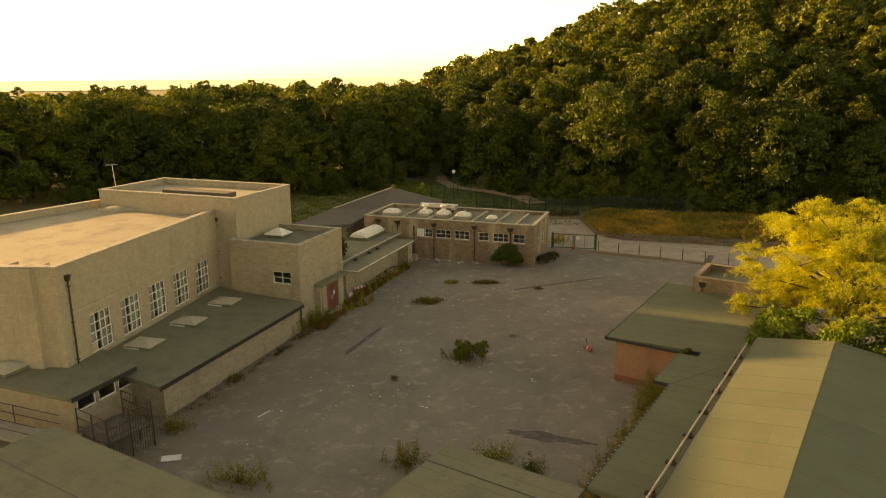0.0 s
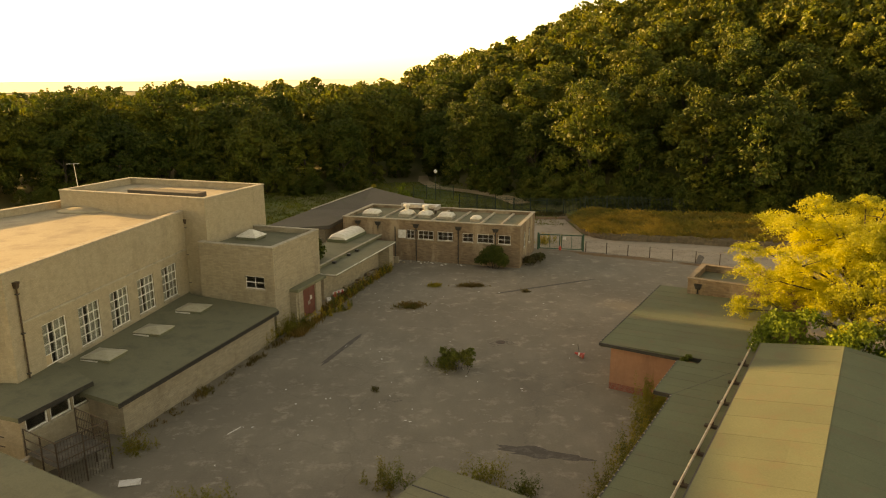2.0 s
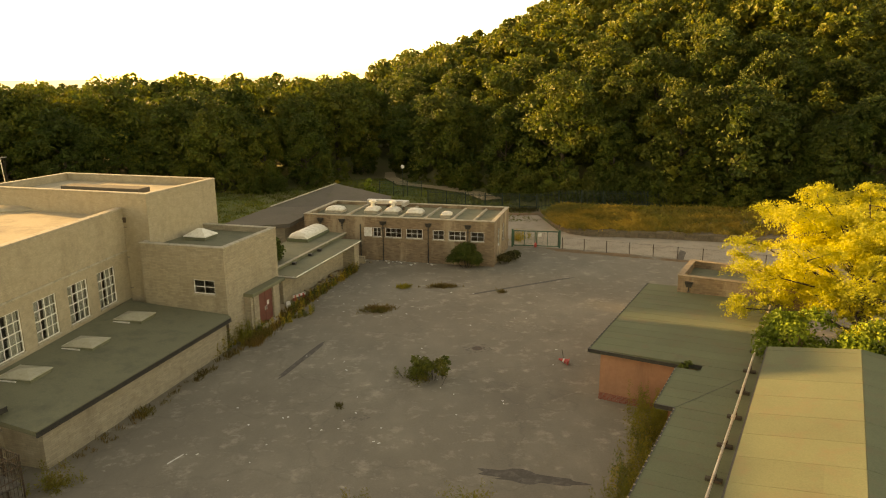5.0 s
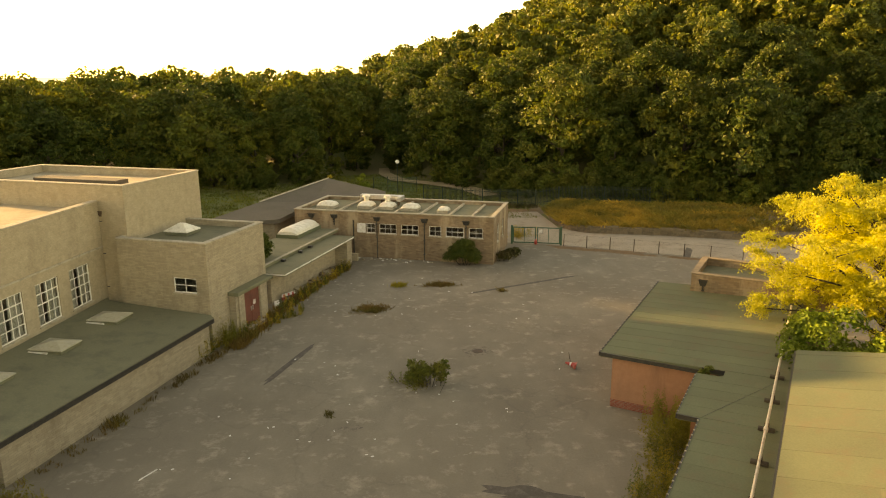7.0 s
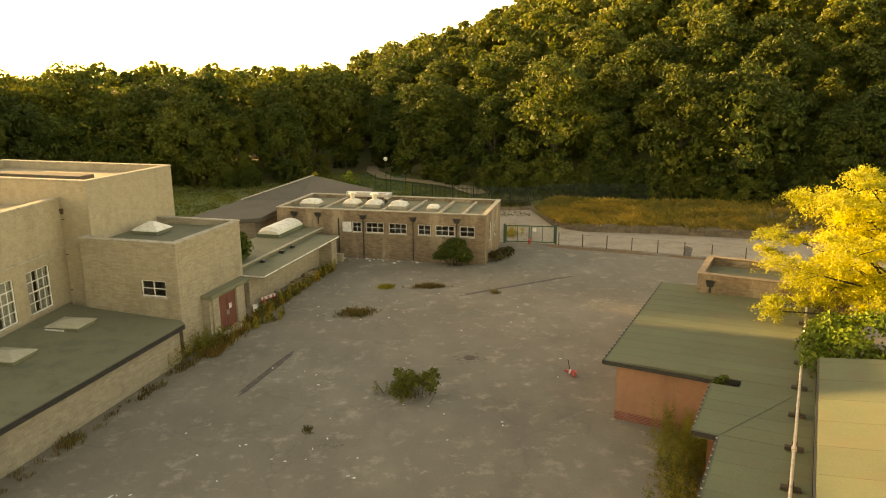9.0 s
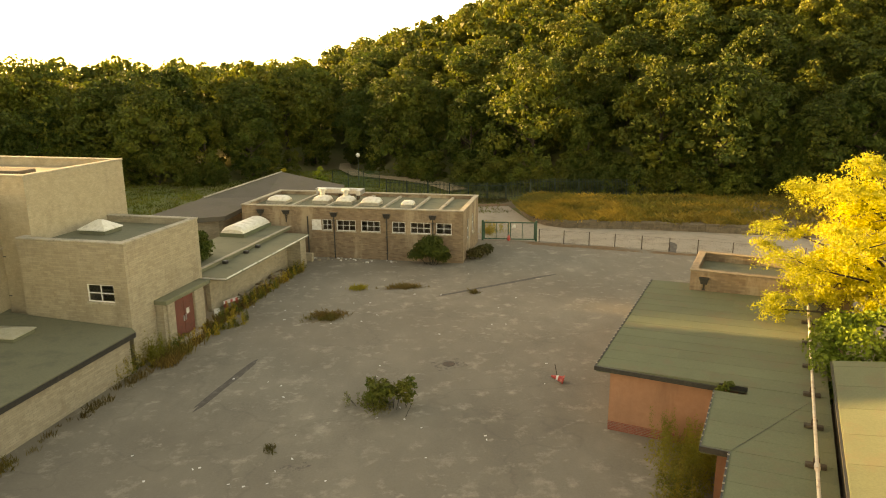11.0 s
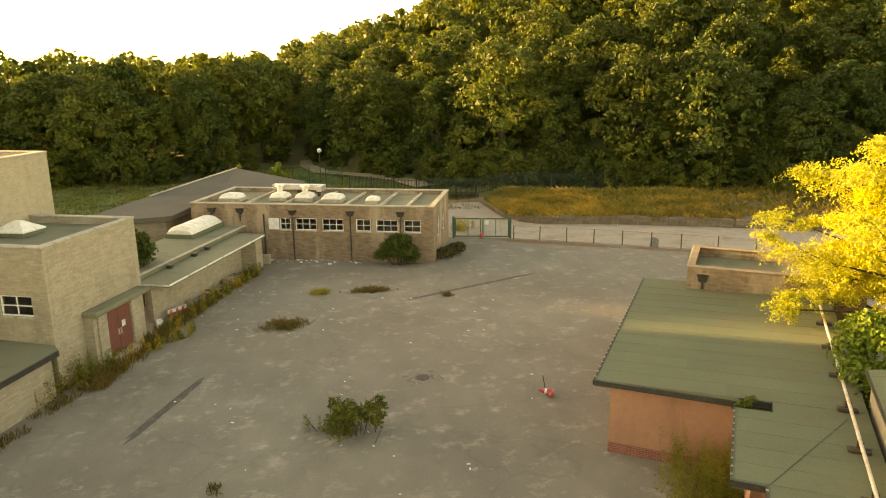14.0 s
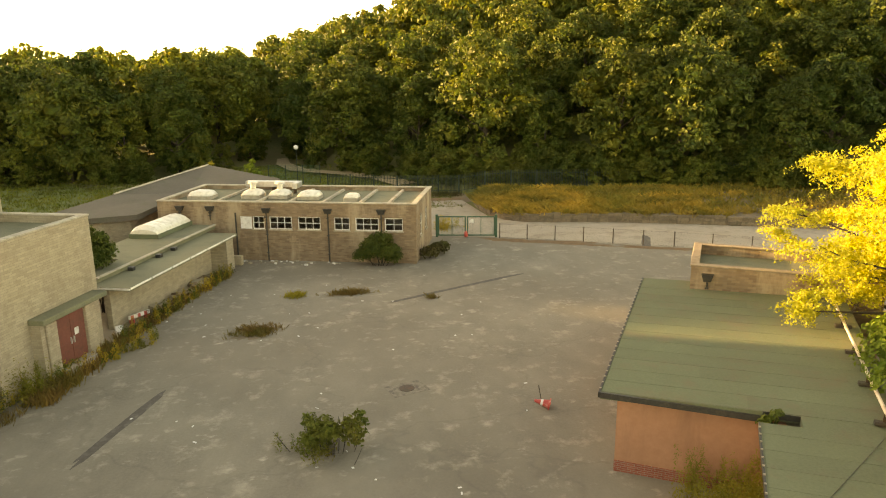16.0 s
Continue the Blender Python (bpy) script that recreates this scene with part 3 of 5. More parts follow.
def slab(parent, pts, zf, thick, material, name="roof", label=""):
    zs = [zf(*p) for p in pts]
    return part(name, prism(pts, [z - thick for z in zs], zs), material, parent, label)


slab(wing, [(0, 0), (8.75, 0), (8.75, 12.1), (2.25, 12.1), (2.25, 13.4), (0, 13.4)], rz, 0.25, FELT)
slab(wing, [(5.95, -0.75), (8.75, -0.75), (8.75, -0.002), (5.95, -0.002)], rz, 0.25, FELT)
slab(wing, [(4.8, -5.4), (8.75, -5.4), (8.75, -0.752), (4.8, -0.752)], rz, 0.25, FELT)
slab(wing, [(5.7, -17.2), (8.75, -17.2), (8.75, -5.402), (5.7, -5.402)], rz, 0.25, FELT)
part("wall", box(0.504, 0.8, 0.56, 13.0, 0, 2.838), RENDER, wing)
part("wall", box(0.5, 5.3, 0.52, 0.8, 0.42, 2.84), RENDER, wing, "terracotta rendered wall")
part("plinth", box(0.49, 5.3, 0.5, 0.82, 0, 0.42), RED_BRICK, wing, "red brick plinth")
part("wall", box(5.3, 5.6, -5.0, 0.8, 0, 2.9), RENDER, wing)
part("wall", box(5.3, 6.2, -5.0, -4.7, 0, 2.9), RENDER, wing)
part("wall", box(6.2, 6.5, -17.0, -4.7, 0, 2.95), RENDER, wing)
part("wall", box(0.8, 2.5, 12.7, 13.0, 0, 3.0), RENDER, wing)
for a in ((-0.06, 4.9, -0.09, -0.01), (4.75, 4.8, -5.4, -0.75), (5.64, 5.7, -17.2, -5.45), (4.75, 5.7, -5.47, -5.4), (4.9, 5.95, -0.02, -0.002)):
    zz = rz(a[0], a[2])
    part("gutter", box(*a, zz - 0.17, zz + 0.02), BLACK, wing, "black eaves gutter")
part("gutter", prism([(-0.07, -0.09), (-0.005, -0.09), (-0.005, 13.4), (-0.07, 13.4)], [rz(0, -0.09) - 0.17] * 2 + [rz(0, 13.4) - 0.17] * 2, [rz(0, 0) + 0.02] * 2 + [rz(0, 13.4) + 0.02] * 2), BLACK, wing, "black eaves gutter")

mid = thing("cloakroom_wing", R, "flat-roofed wing with green felt beneath the camera", "building")
slab(mid, [(-1.0, -45), (5.65, -45), (5.65, -17.3), (-1.0, -17.3)], lambda x, y: 3.2, 0.25, FELT_OLD)
part("wall", box(-0.6, 5.4, -45, -17.7, 0, 2.94), RENDER, mid)

gable = thing("long_range", R, "long range with a shallow pitched green felt roof", "building")
GX, GY = 8.78, 1.3
part("wall", prism([(GX + 0.15, -50), (GX + 7.75, -50), (GX + 7.75, GY - 0.15), (GX + 0.15, GY - 0.15)], 0, 4.2), BUFF, gable)
gz = lambda x, y: 4.4 + 0.15 * (x - GX)
gz2 = lambda x, y: 5.0 - 0.15 * (x - GX - 4.0)
slab(gable, [(GX, -50), (GX + 4, -50), (GX + 4, GY), (GX, GY)], gz, 0.22, FELT)
slab(gable, [(GX + 4, -50), (GX + 8, -50), (GX + 8, GY), (GX + 4, GY)], gz2, 0.22, FELT)

box_house = parapet_house("tank_house", "small brick tank house with a coped parapet and felt roof", 8.85 + 0.8695 * 2.25 + 0.494 * 12.12, 39.5 - 0.494 * 2.25 + 0.8695 * 12.12, 29.6, 8.0, 4.7, 4.5, REDDISH, FELT_OLD, 0.45, coping=DARK_COPE)

left_wing = thing("boiler_wing", pose(-19.75, 25.7, 0, 0, 0, -27), "flat-roofed boiler wing with grey-green felt", "building")
slab(left_wing, [(0, -40), (14, -40), (14, 0), (0, 0)], lambda x, y: 3.2, 0.25, FELT_OLD)
part("wall", box(0.4, 13.6, -40, -0.4, 0, 2.94), BUFF, left_wing)

# ---------------------------------------------------------------- trees
def leaf_cloud(rnd, lobes, count, size, squash=0.8):
    """Leaf sprays on the skins of the lobes: arrays of places and faces."""
    lobes = np.array(lobes)
    weight = lobes[:, 3] ** 2
    pick = rnd.choice(len(lobes), count, p=weight / weight.sum())
    n = rnd.normal(size=(count, 3))
    n[:, 2] = np.where(n[:, 2] < -0.35, -n[:, 2], n[:, 2])
    n /= np.linalg.norm(n, axis=1)[:, None]
    r = lobes[pick, 3] * rnd.uniform(0.55, 1.18, count)
    c = lobes[pick, :3] + n * r[:, None] * [1, 1, squash]
    up = n + rnd.normal(scale=0.55, size=(count, 3))
    up /= np.linalg.norm(up, axis=1)[:, None]
    a = np.cross(up, rnd.normal(size=(count, 3)))
    a /= np.linalg.norm(a, axis=1)[:, None]
    b = np.cross(up, a)
    s = size * rnd.uniform(0.6, 1.3, count)[:, None]
    droop = up * s * 0.25
    pts = np.stack([c - a * s, c - b * s * 0.62 + droop, c + a * s, c + b * s * 0.62 + droop], 1).reshape(-1, 3)
    faces = np.arange(count * 4).reshape(-1, 4)
    faces = np.concatenate([faces[:, [0, 1, 2]], faces[:, [0, 2, 3]]])
    return pts, faces


ICO = bmesh.new()
bmesh.ops.create_icosphere(ICO, subdivisions=0, radius=1.08)
ICO_V = np.array([v.co for v in ICO.verts])
ICO.verts.index_update()
ICO_F = np.array([[v.index for v in f.verts] for f in ICO.faces])
ICO.free()


def crown_arrays(seed, width, height, boughs, leaves, size, core=0.42):
    """A crown round the origin's axis, from z = 0 up to height: a domed head of boughs, each a cluster of leafy clumps."""
    rnd = np.random.default_rng(seed)
    lobes, hearts = [], []
    for k in range(boughs):
        t = (k + 0.5) / boughs
        ang = 2.4 * k + rnd.uniform(-0.5, 0.5)
        br = width * rnd.uniform(0.15, 0.235)
        lift = t ** 0.9
        out = math.sqrt(max(0.0, 1 - max(0.0, (lift - 0.3) / 0.7) ** 2.2)) * (0.78 + 0.22 * smooth(lift / 0.3)) * rnd.uniform(0.72, 1.0)
        cx, cy = math.cos(ang) * out * (width / 2 - br * 0.7), math.sin(ang) * out * (width / 2 - br * 0.7)
        cz = br * 0.6 + lift * (height - br * 1.55)
        for _ in range(10):
            n = rnd.normal(size=3) + [0.5 * math.cos(ang) * out, 0.5 * math.sin(ang) * out, 0.55]
            n /= np.linalg.norm(n)
            sr = br * rnd.uniform(0.26, 0.48)
            p = np.array([cx, cy, cz]) + n * (br - sr * 0.4) * [1, 1, 0.82]
            lobes.append((p[0], p[1], max(p[2], sr * 0.5), sr))
        hearts.append((cx, cy, cz, br * 0.78))
    pts, faces = leaf_cloud(rnd, lobes + hearts, leaves, size)
    allp, allf, n = [pts], [faces], len(pts)
    for x, y, z, r in hearts:
        v = ICO_V * (r * core) * rnd.uniform(0.85, 1.12, (len(ICO_V), 1)) * [1, 1, 0.8] + [x, y, z]
        allp.append(v)
        allf.append(ICO_F + n)
        n += len(v)
    return np.concatenate(allp), np.concatenate(allf)


def mesh_of(name, pts, faces, material):
    me = bpy.data.meshes.new(name)
    me.from_pydata(pts.tolist(), [], faces.tolist())
    me.materials.append(material)
    return me


def trunk_bm(rnd, height, r, limbs, spread):
    b = bmesh.new()
    top = Vector((rnd.uniform(-0.3, 0.3), rnd.uniform(-0.3, 0.3), height))
    add_rod(b, (0, 0, -0.6), top * 0.5, r, 8, r * 0.75)
    add_rod(b, top * 0.5, top, r * 0.75, 8, r * 0.3)
    for k in range(limbs):
        a, t = 6.28 * k / limbs + rnd.uniform(-0.4, 0.4), rnd.uniform(0.35, 0.85)
        p = top * t
        q = p + Vector((math.cos(a), math.sin(a), rnd.uniform(0.5, 1.0))) * spread * rnd.uniform(0.6, 1.0)
        add_rod(b, p, q, r * 0.4, 6, r * 0.12)
    return b


def make_tree(seed, crown_w, crown_h, stem, boughs, leaves, size, leaf, label, group=""):
    rnd = random.Random(seed)
    ob = thing("tree", Matrix(), label, "tree", group)
    part("trunk", trunk_bm(rnd, stem + crown_h * 0.55, 0.022 * (crown_h + stem) + 0.04, 6, crown_w * 0.35), BARK, ob)
    cr = new("crown", mesh_of("crown", *crown_arrays(seed, crown_w, crown_h, boughs, leaves, size), leaf))
    cr.parent = ob
    cr.location = (0, 0, stem)
    return ob


rnd = random.Random(4)
kinds = [make_tree(20 + k, (12.0, 10.5, 13.0, 10.0, 11.5, 14.0)[k], (14.5, 15.5, 14, 15, 16.5, 15.5)[k], 0.3, (18, 16, 20, 15, 18, 21)[k], 7600, 0.27, LEAF_GREEN if k % 2 else LEAF_HILL,
                   "broadleaved woodland tree in dark early autumn leaf", "woodland edge trees") for k in range(6)]
used = [False] * len(kinds)


def plant(kind, x, y, scale, turn):
    m = Matrix.LocRotScale((x, y, ground_z(x, y) - 0.1), Euler((0, 0, turn)), (scale,) * 3)
    if used[kind]:
        o = copy_thing(kinds[kind], Matrix())
    else:
        o, used[kind] = kinds[kind], True
    o.matrix_world = m
    return o


spots, far_spots = [], []
for row in range(14):
    x = -125.0 + (row % 2) * 4
    while x < 150:
        px, py = x + rnd.uniform(-2.2, 2.2), wood_edge(x) + 4 + row * 8.2 + rnd.uniform(-2.5, 2.5)
        hill = x > -12
        if row < 2 or (hill and row < 4):
            spots.append((px, py, row))
        elif hill or row < 9:
            far_spots.append((px, py, row))
        x += 8.0 if hill else 7.4
for px, py, row in spots:
    s = rnd.choice((0.72, 0.85, 0.95, 1.05, 1.15, 1.2)) * (1.0 if px < -8 else 0.95)
    plant(rnd.randrange(6), px, py, s, rnd.uniform(0, 6.28))


def joined_wood(name, label, places, seed):
    """Far woodland as one mesh: many crowns, too many to count."""
    r = np.random.default_rng(seed)
    shapes = [crown_arrays(70 + k, w, h, 11, 1450, 0.5) for k, (w, h) in enumerate(((11.5, 14), (10, 13), (12.5, 15), (9.5, 14)))]
    P, F, n = [], [], 0
    for x, y, s, base in places:
        p, f = shapes[r.integers(4)]
        a = r.uniform(0, 6.28)
        rot = np.array([[math.cos(a), -math.sin(a), 0], [math.sin(a), math.cos(a), 0], [0, 0, 1]])
        q = (p * s) @ rot.T + [x, y, ground_z(x, y) + base]
        P.append(q)
        F.append(f + n)
        n += len(q)
    return tagged(new(name, mesh_of(name, np.concatenate(P), np.concatenate(F), LEAF_HILL)), label, "woodland", kind="stuff")


# Rows at x -165 to -84 are unseen trees, added to shade the yard.
joined_wood("woodland", "dense mixed woodland canopy covering the hillside, plus unseen trees added at left to shade the yard", [(x, y, rnd.uniform(0.9, 1.2), 1.5) for x, y, _ in far_spots] + [(x + rnd.uniform(-3, 3), y + rnd.uniform(-3, 3), rnd.uniform(0.95, 1.15), 1.0) for x in range(-165, -84, 9) for y in (74, 84, 94)], 5)

# ---------------------------------------------------------------- covered way, porch, entrance
low = thing("covered_way", pose(-12.75, 57.9, 0, 0, 0, -16.5), "low covered way with a felt canopy along a stone wall", "building")
slab(low, [(-4, 4.2), (-1.3, 4.2), (-1.3, 0), (0, 0), (0, 14.2), (-4, 14.2)], lambda x, y: 2.75, 0.25, FELT_OLD)
slab(low, [(0, -0.6), (2.3, -0.6), (2.3, 12.8), (0, 12.8)], lambda x, y: 2.5, 0.18, FELT_OLD)
part("wall", box(0.6, 0.9, -0.3, 12.6, 0, 2.32), STONE, low)
part("wall", box(-4, -1.0, 4.3, 4.6, 0, 2.49), STONE, low)
part("wall", box(-4, -3.7, 4.6, 14.0, 0, 2.49), STONE, low)
part("kerb", box(-0.1, 0.12, 0, 14.2, 2.752, 2.83, bevel=0.015), COPING, low, "pale roof kerb")
for k in range(6):
    part("edge_trim", box(2.3, 2.335, -0.55 + k * 2.2, 1.5 + k * 2.2, 2.4, 2.5), WHITE, low, "peeling white eaves trim")
part("edge_trim", box(0.1, 2.3, -0.64, -0.602, 2.38, 2.48), WHITE, low, "peeling white eaves trim")
part("end_wall", box(0.9, 2.1, 11.4, 12.5, 0, 2.318), STONE, low)
for y in (2.6, 5.6, 7.4):
    part("vent", box(0.2, 0.55, y, y + 0.3, 2.502, 2.72, bevel=0.03), BLACK, low)


def barrel_light(m, length, width, rise):
    ob = thing("barrel_skylight", m, "ribbed white barrel-vaulted skylight on the covered way", "skylight", "roof skylights")
    part("kerb", box(-width / 2 - 0.08, width / 2 + 0.08, -0.08, length + 0.08, 0, 0.3, bevel=0.02), FELT, ob)
    bays = 6
    for k in range(bays):
        b = bmesh.new()
        rows = []
        for s in range(4):
            v = s / 3
            y = length * (k + v) / bays
            fat = 1 + 0.1 * math.sin(math.pi * v)
            end = 0.55 if (k == 0 and s == 0) or (k == bays - 1 and s == 3) else 1.0
            rows.append([b.verts.new((-math.cos(math.pi * i / 8) * width / 2, y, 0.304 + math.sin(math.pi * i / 8) * rise * fat * end)) for i in range(9)])
        for r0, r1 in zip(rows, rows[1:]):
            for i in range(8):
                b.faces.new((r0[i], r0[i + 1], r1[i + 1], r1[i]))
        b.faces.new(rows[0][::-1])
        b.faces.new(rows[-1])
        part("dome_bay", b, DOME, ob, smooth=False)
    return ob


barrel_light(pose(-12.75, 67.8, 2.752, 0, 0, -16.5), 4.6, 2.0, 0.55)

porch = thing("porch", pose(-13.62, 48.14, 0, 0, 0, -16.6), "stone porch with a red double door under a felt canopy", "porch")
part("roof", box(0.004, 0.78, 1.95, 6.5, 2.95, 3.2, bevel=0.03), FELT_OLD, porch, "dark felt canopy roof")
part("wall", box(0.004, 0.5, 2.05, 2.3, 0, 2.945), STONE, porch)
part("pier", box(0.2, 0.6, 2.32, 3.0, 0, 2.945, bevel=0.03), STONE, porch, "rough stone pier")
part("pier", box(0.2, 0.6, 5.0, 5.7, 0, 2.945, bevel=0.03), STONE, porch, "rough stone pier")
part("wall", box(0.004, 0.2, 5.0, 5.3, 0, 2.945), STONE, porch)
part("step", box(0.42, 0.95, 2.95, 5.05, 0, 0.5, bevel=0.03), CONCRETE, porch, "worn concrete door step")
for y0 in (3.01, 4.01):
    leaf = part("door", box(0.4, 0.46, y0, y0 + 0.98, 0.51, 2.92, bevel=0.01), RED_DOOR, porch, "faded red door leaf")
    part("door_rail", box(0.46, 0.475, y0 + 0.12, y0 + 0.86, 1.4, 1.52), RED_DOOR, leaf)
    part("door_handle", box(0.46, 0.52, y0 + (0.86 if y0 < 3.5 else 0.06), y0 + (0.92 if y0 < 3.5 else 0.12), 1.4, 1.7), GALV, leaf)
part("notice", box(0.478, 0.484, 4.2, 4.5, 1.72, 2.05), WHITE, porch, "white notice on the door")
entrance = thing("entrance_block", pose(-19.6, 33.4, 0, 0, 0, -17), "flat-roofed entrance block with strip windows under its eaves", "building")
slab(entrance, [(-15, -4.6), (0, -4.6), (0, 0), (-3.3, 1.4), (-15, 1.4)], lambda x, y: 2.95, 0.22, FELT_OLD)
ewins = [(0.3 + 1.45 * k, 1.6 + 1.45 * k, 1.75, 2.6) for k in range(3)]
seat(part("wall", wall_bm(4.6, 0, 2.72, 0.3, ewins), BUFF, entrance), -0.45, -4.2, 0, 90)
for a0, a1, lo, hi in ewins:
    window(entrance, -0.45, -4.2, 90, a0, a1, lo, hi, 1, 1, 0.09)
part("wall", box(-14.6, -0.75, -4.2, -3.9, 0, 2.72), BUFF, entrance)
part("fascia", box(0.002, 0.04, -4.6, 0, 2.7, 2.97), BLACK, entrance)
pyramid_light("skylight", pose(-26.9, 32.4, 2.95, 0, 0, -17), 1.8, 1.6, 0.3, PYRAMID, "shallow glazed skylight on the entrance roof")

STAIR = pose(-18.16, 27.33, 0, 0, 0, -29)
stair = thing("outside_stair", STAIR, "rusty steel stair landing caged by tube railings above a sunken well", "stair")
part("landing", box(-2.7, -0.05, 0.05, 2.55, 1.2, 1.3, bevel=0.02), DAMP, stair)
part("well_wall", box(-2.7, -2.5, -0.1, 2.55, 0, 1.196), BUFF, stair, "dark brick wall under the landing")
for k in range(6):
    part("tread", box(-2.4 + 0.28 * k - 0.3, -2.4 + 0.28 * k, -1.0, 0.0, 1.1 - 0.2 * k, 1.15 - 0.2 * k), CONCRETE, stair)
for x, y in ((0, 0), (0, 1.3), (0, 2.6), (-1.3, 0), (-2.7, 0), (-1.3, 2.6), (-2.7, 2.6)):
    part("post", rod((x, y, 0), (x, y, 2.62), 0.04), RAIL, stair)
for z in (2.6, 2.1, 1.6):
    for a, b in (((0, 0), (0, 2.6)), ((0, 0), (-2.7, 0)), ((0, 2.6), (-2.7, 2.6))):
        part("rail", rod((*a, z), (*b, z), 0.03), RAIL, stair)
for k in range(17):
    part("baluster", rod((0, 0.15 * k + 0.1, 0.1), (0, 0.15 * k + 0.1, 2.58), 0.011, 5), RAIL, stair)
for k in range(17):
    part("baluster", rod((-0.15 - 0.15 * k, 2.6, 1.3), (-0.15 - 0.15 * k, 2.6, 2.58), 0.011, 5), RAIL, stair)
# the ramp that climbs beside the entrance block
inv_stair = STAIR.inverted()
ramp = [inv_stair @ Vector(p) for p in ((-21.2, 28.2, 1.35), (-24.2, 28.9, 1.5), (-27.2, 29.7, 1.6), (-30.2, 30.5, 1.6))]
out = (inv_stair.to_3x3() @ Vector((-0.28, -0.96, 0))) * 1.4
for p, q in zip(ramp, ramp[1:]):
    slab_pts = [p, p + out, q + out, q][::-1]
    part("ramp_slab", prism([(v.x, v.y) for v in slab_pts], [v.z - 0.15 for v in slab_pts], [v.z for v in slab_pts]), CONCRETE, stair)
    for off in (Vector((0, 0, 0)), out):
        a, b = p + off, q + off
        part("post", rod((b.x, b.y, 0), (b.x, b.y, b.z + 1.05), 0.03), RAIL, stair)
        for up in (1.05, 0.55):
            part("rail", rod((a.x, a.y, a.z + up), (b.x, b.y, b.z + up), 0.028), RAIL, stair)
tagged(link_mesh("board", box(-0.5, 0.5, -0.28, 0.28, 0.03, 0.07, bevel=0.01), WHITE), "pale board lying on the asphalt", "board").matrix_world = pose(-15.4, 28.3, 0, 2, 3, 20)

# dark pitched roofs behind the classrooms
back = thing("rear_range", Matrix(), "rear range with a dark low-pitched roof", "building")
part("roof", prism([(-21.5, 69.5), (-14.6, 73.3), (-12.6, 82), (-18.0, 79.6)], [3.3, 3.0, 3.2, 3.6], [3.7, 3.4, 3.6, 4.0]), DARK_ROOF, back)
part("roof", prism([(-18.0, 79.62), (-12.6, 82.02), (-5.0, 82.0), (-5.0, 85), (-12.2, 90.2)], [3.6, 3.2, 3.2, 3.8, 4.6], [4.0, 3.6, 3.6, 4.2, 5.0]), DARK_ROOF, back)
part("verge", rod((-18.0, 79.62, 4.02), (-12.2, 90.2, 5.02), 0.09, 6), COPING, back, "pale verge")
part("wall", prism([(-17.6, 80.1), (-12.4, 82.3), (-5.4, 82.3), (-5.4, 84.8), (-12.0, 89.6)], 0, 3.2), STONE, back)
part("wall", prism([(-20.8, 70.3), (-15.2, 73.6), (-13.2, 81.4), (-17.6, 79.2)], 0, 3.0), STONE, back)


# ---------------------------------------------------------------- roof furniture
def dome_light(m, w, d, h, label, cowl=False):
    ob = thing("dome_skylight", m, label, "skylight", "roof skylights")
    part("kerb", box(-w / 2, w / 2, -d / 2, d / 2, 0, 0.28, bevel=0.02), COPING, ob)
    b = bmesh.new()
    rings = []
    for r, z in ((1.04, 0.285), (1.0, 0.36), (0.82, 0.36 + h * 0.6), (0.45, 0.36 + h * 0.93), (0.12, 0.36 + h)):
        ring = []
        for i in range(16):
            a = 2 * math.pi * i / 16
            c, s = math.cos(a), math.sin(a)
            k = 1 / max(abs(c), abs(s)) ** 0.75
            ring.append(b.verts.new((c * k * w / 2 * r, s * k * d / 2 * r, z)))
        rings.append(ring)
    for r0, r1 in zip(rings, rings[1:]):
        for i in range(16):
            b.faces.new((r0[i], r0[(i + 1) % 16], r1[(i + 1) % 16], r1[i]))
    b.faces.new(rings[-1])
    b.faces.new(rings[0][::-1])
    part("dome", b, DOME, ob, smooth=True)
    if cowl:
        stack = part("vent_stack", rod((0, 0, 0.36 + h * 0.9), (0, 0, 0.36 + h + 0.45), 0.22, 12), DOME, ob)
        part("cowl", rod((0, 0, 0.36 + h + 0.452), (0, 0, 0.36 + h + 0.6), 0.42, 12, 0.3), DOME, stack)
    return ob


WBM = pose(-13.1, 73.4, 4.052, 0, 0, -15.2)
for x, y, w, d, cowl in ((2.1, 3.2, 1.9, 1.5, False), (6.0, 3.9, 1.5, 1.5, True), (8.2, 3.9, 1.5, 1.5, True), (10.7, 3.6, 1.7, 1.5, False), (14.2, 3.0, 1.1, 1.1, False)):
    dome_light(WBM @ pose(x, y, 0), w, d, 0.34 if w > 1.2 else 0.25, "opal domed skylight" + (" with a vent cowl" if cowl else "") + " on the classroom roof", cowl)
duct = thing("roof_duct", WBM @ pose(4.6, 6.1, 0), "galvanised ventilation duct on the classroom roof", "duct")
part("duct_run", box(0, 4.6, -0.3, 0.3, 0.55, 1.0, bevel=0.03), GALV, duct)
part("bend", box(4.2, 4.6, -1.2, -0.3, 0.55, 1.0, bevel=0.03), GALV, duct)
for x in (0.4, 2.2, 4.0):
    part("support", box(x, x + 0.12, -0.25, 0.25, 0, 0.548), RAIL, duct)
for s, z0 in ((8.47, 0), (13.12, 0), (17.07, 0)):
    downpipe(wb, s, 0, z0, 3.98, (0, -1), 2.2)
for s in (1.8, 4.14):
    downpipe(wb, s, 0, 3.0, 4.05, (0, -1), 2.2)
part("panel", box(6.45, 7.3, -0.03, -0.002, 2.4, 3.3), WHITE, wb, "blank white window panel")
part("downpipe", rod((6.1, -0.1, 0), (6.1, -0.1, 3.6), 0.06), BLACK, wb)
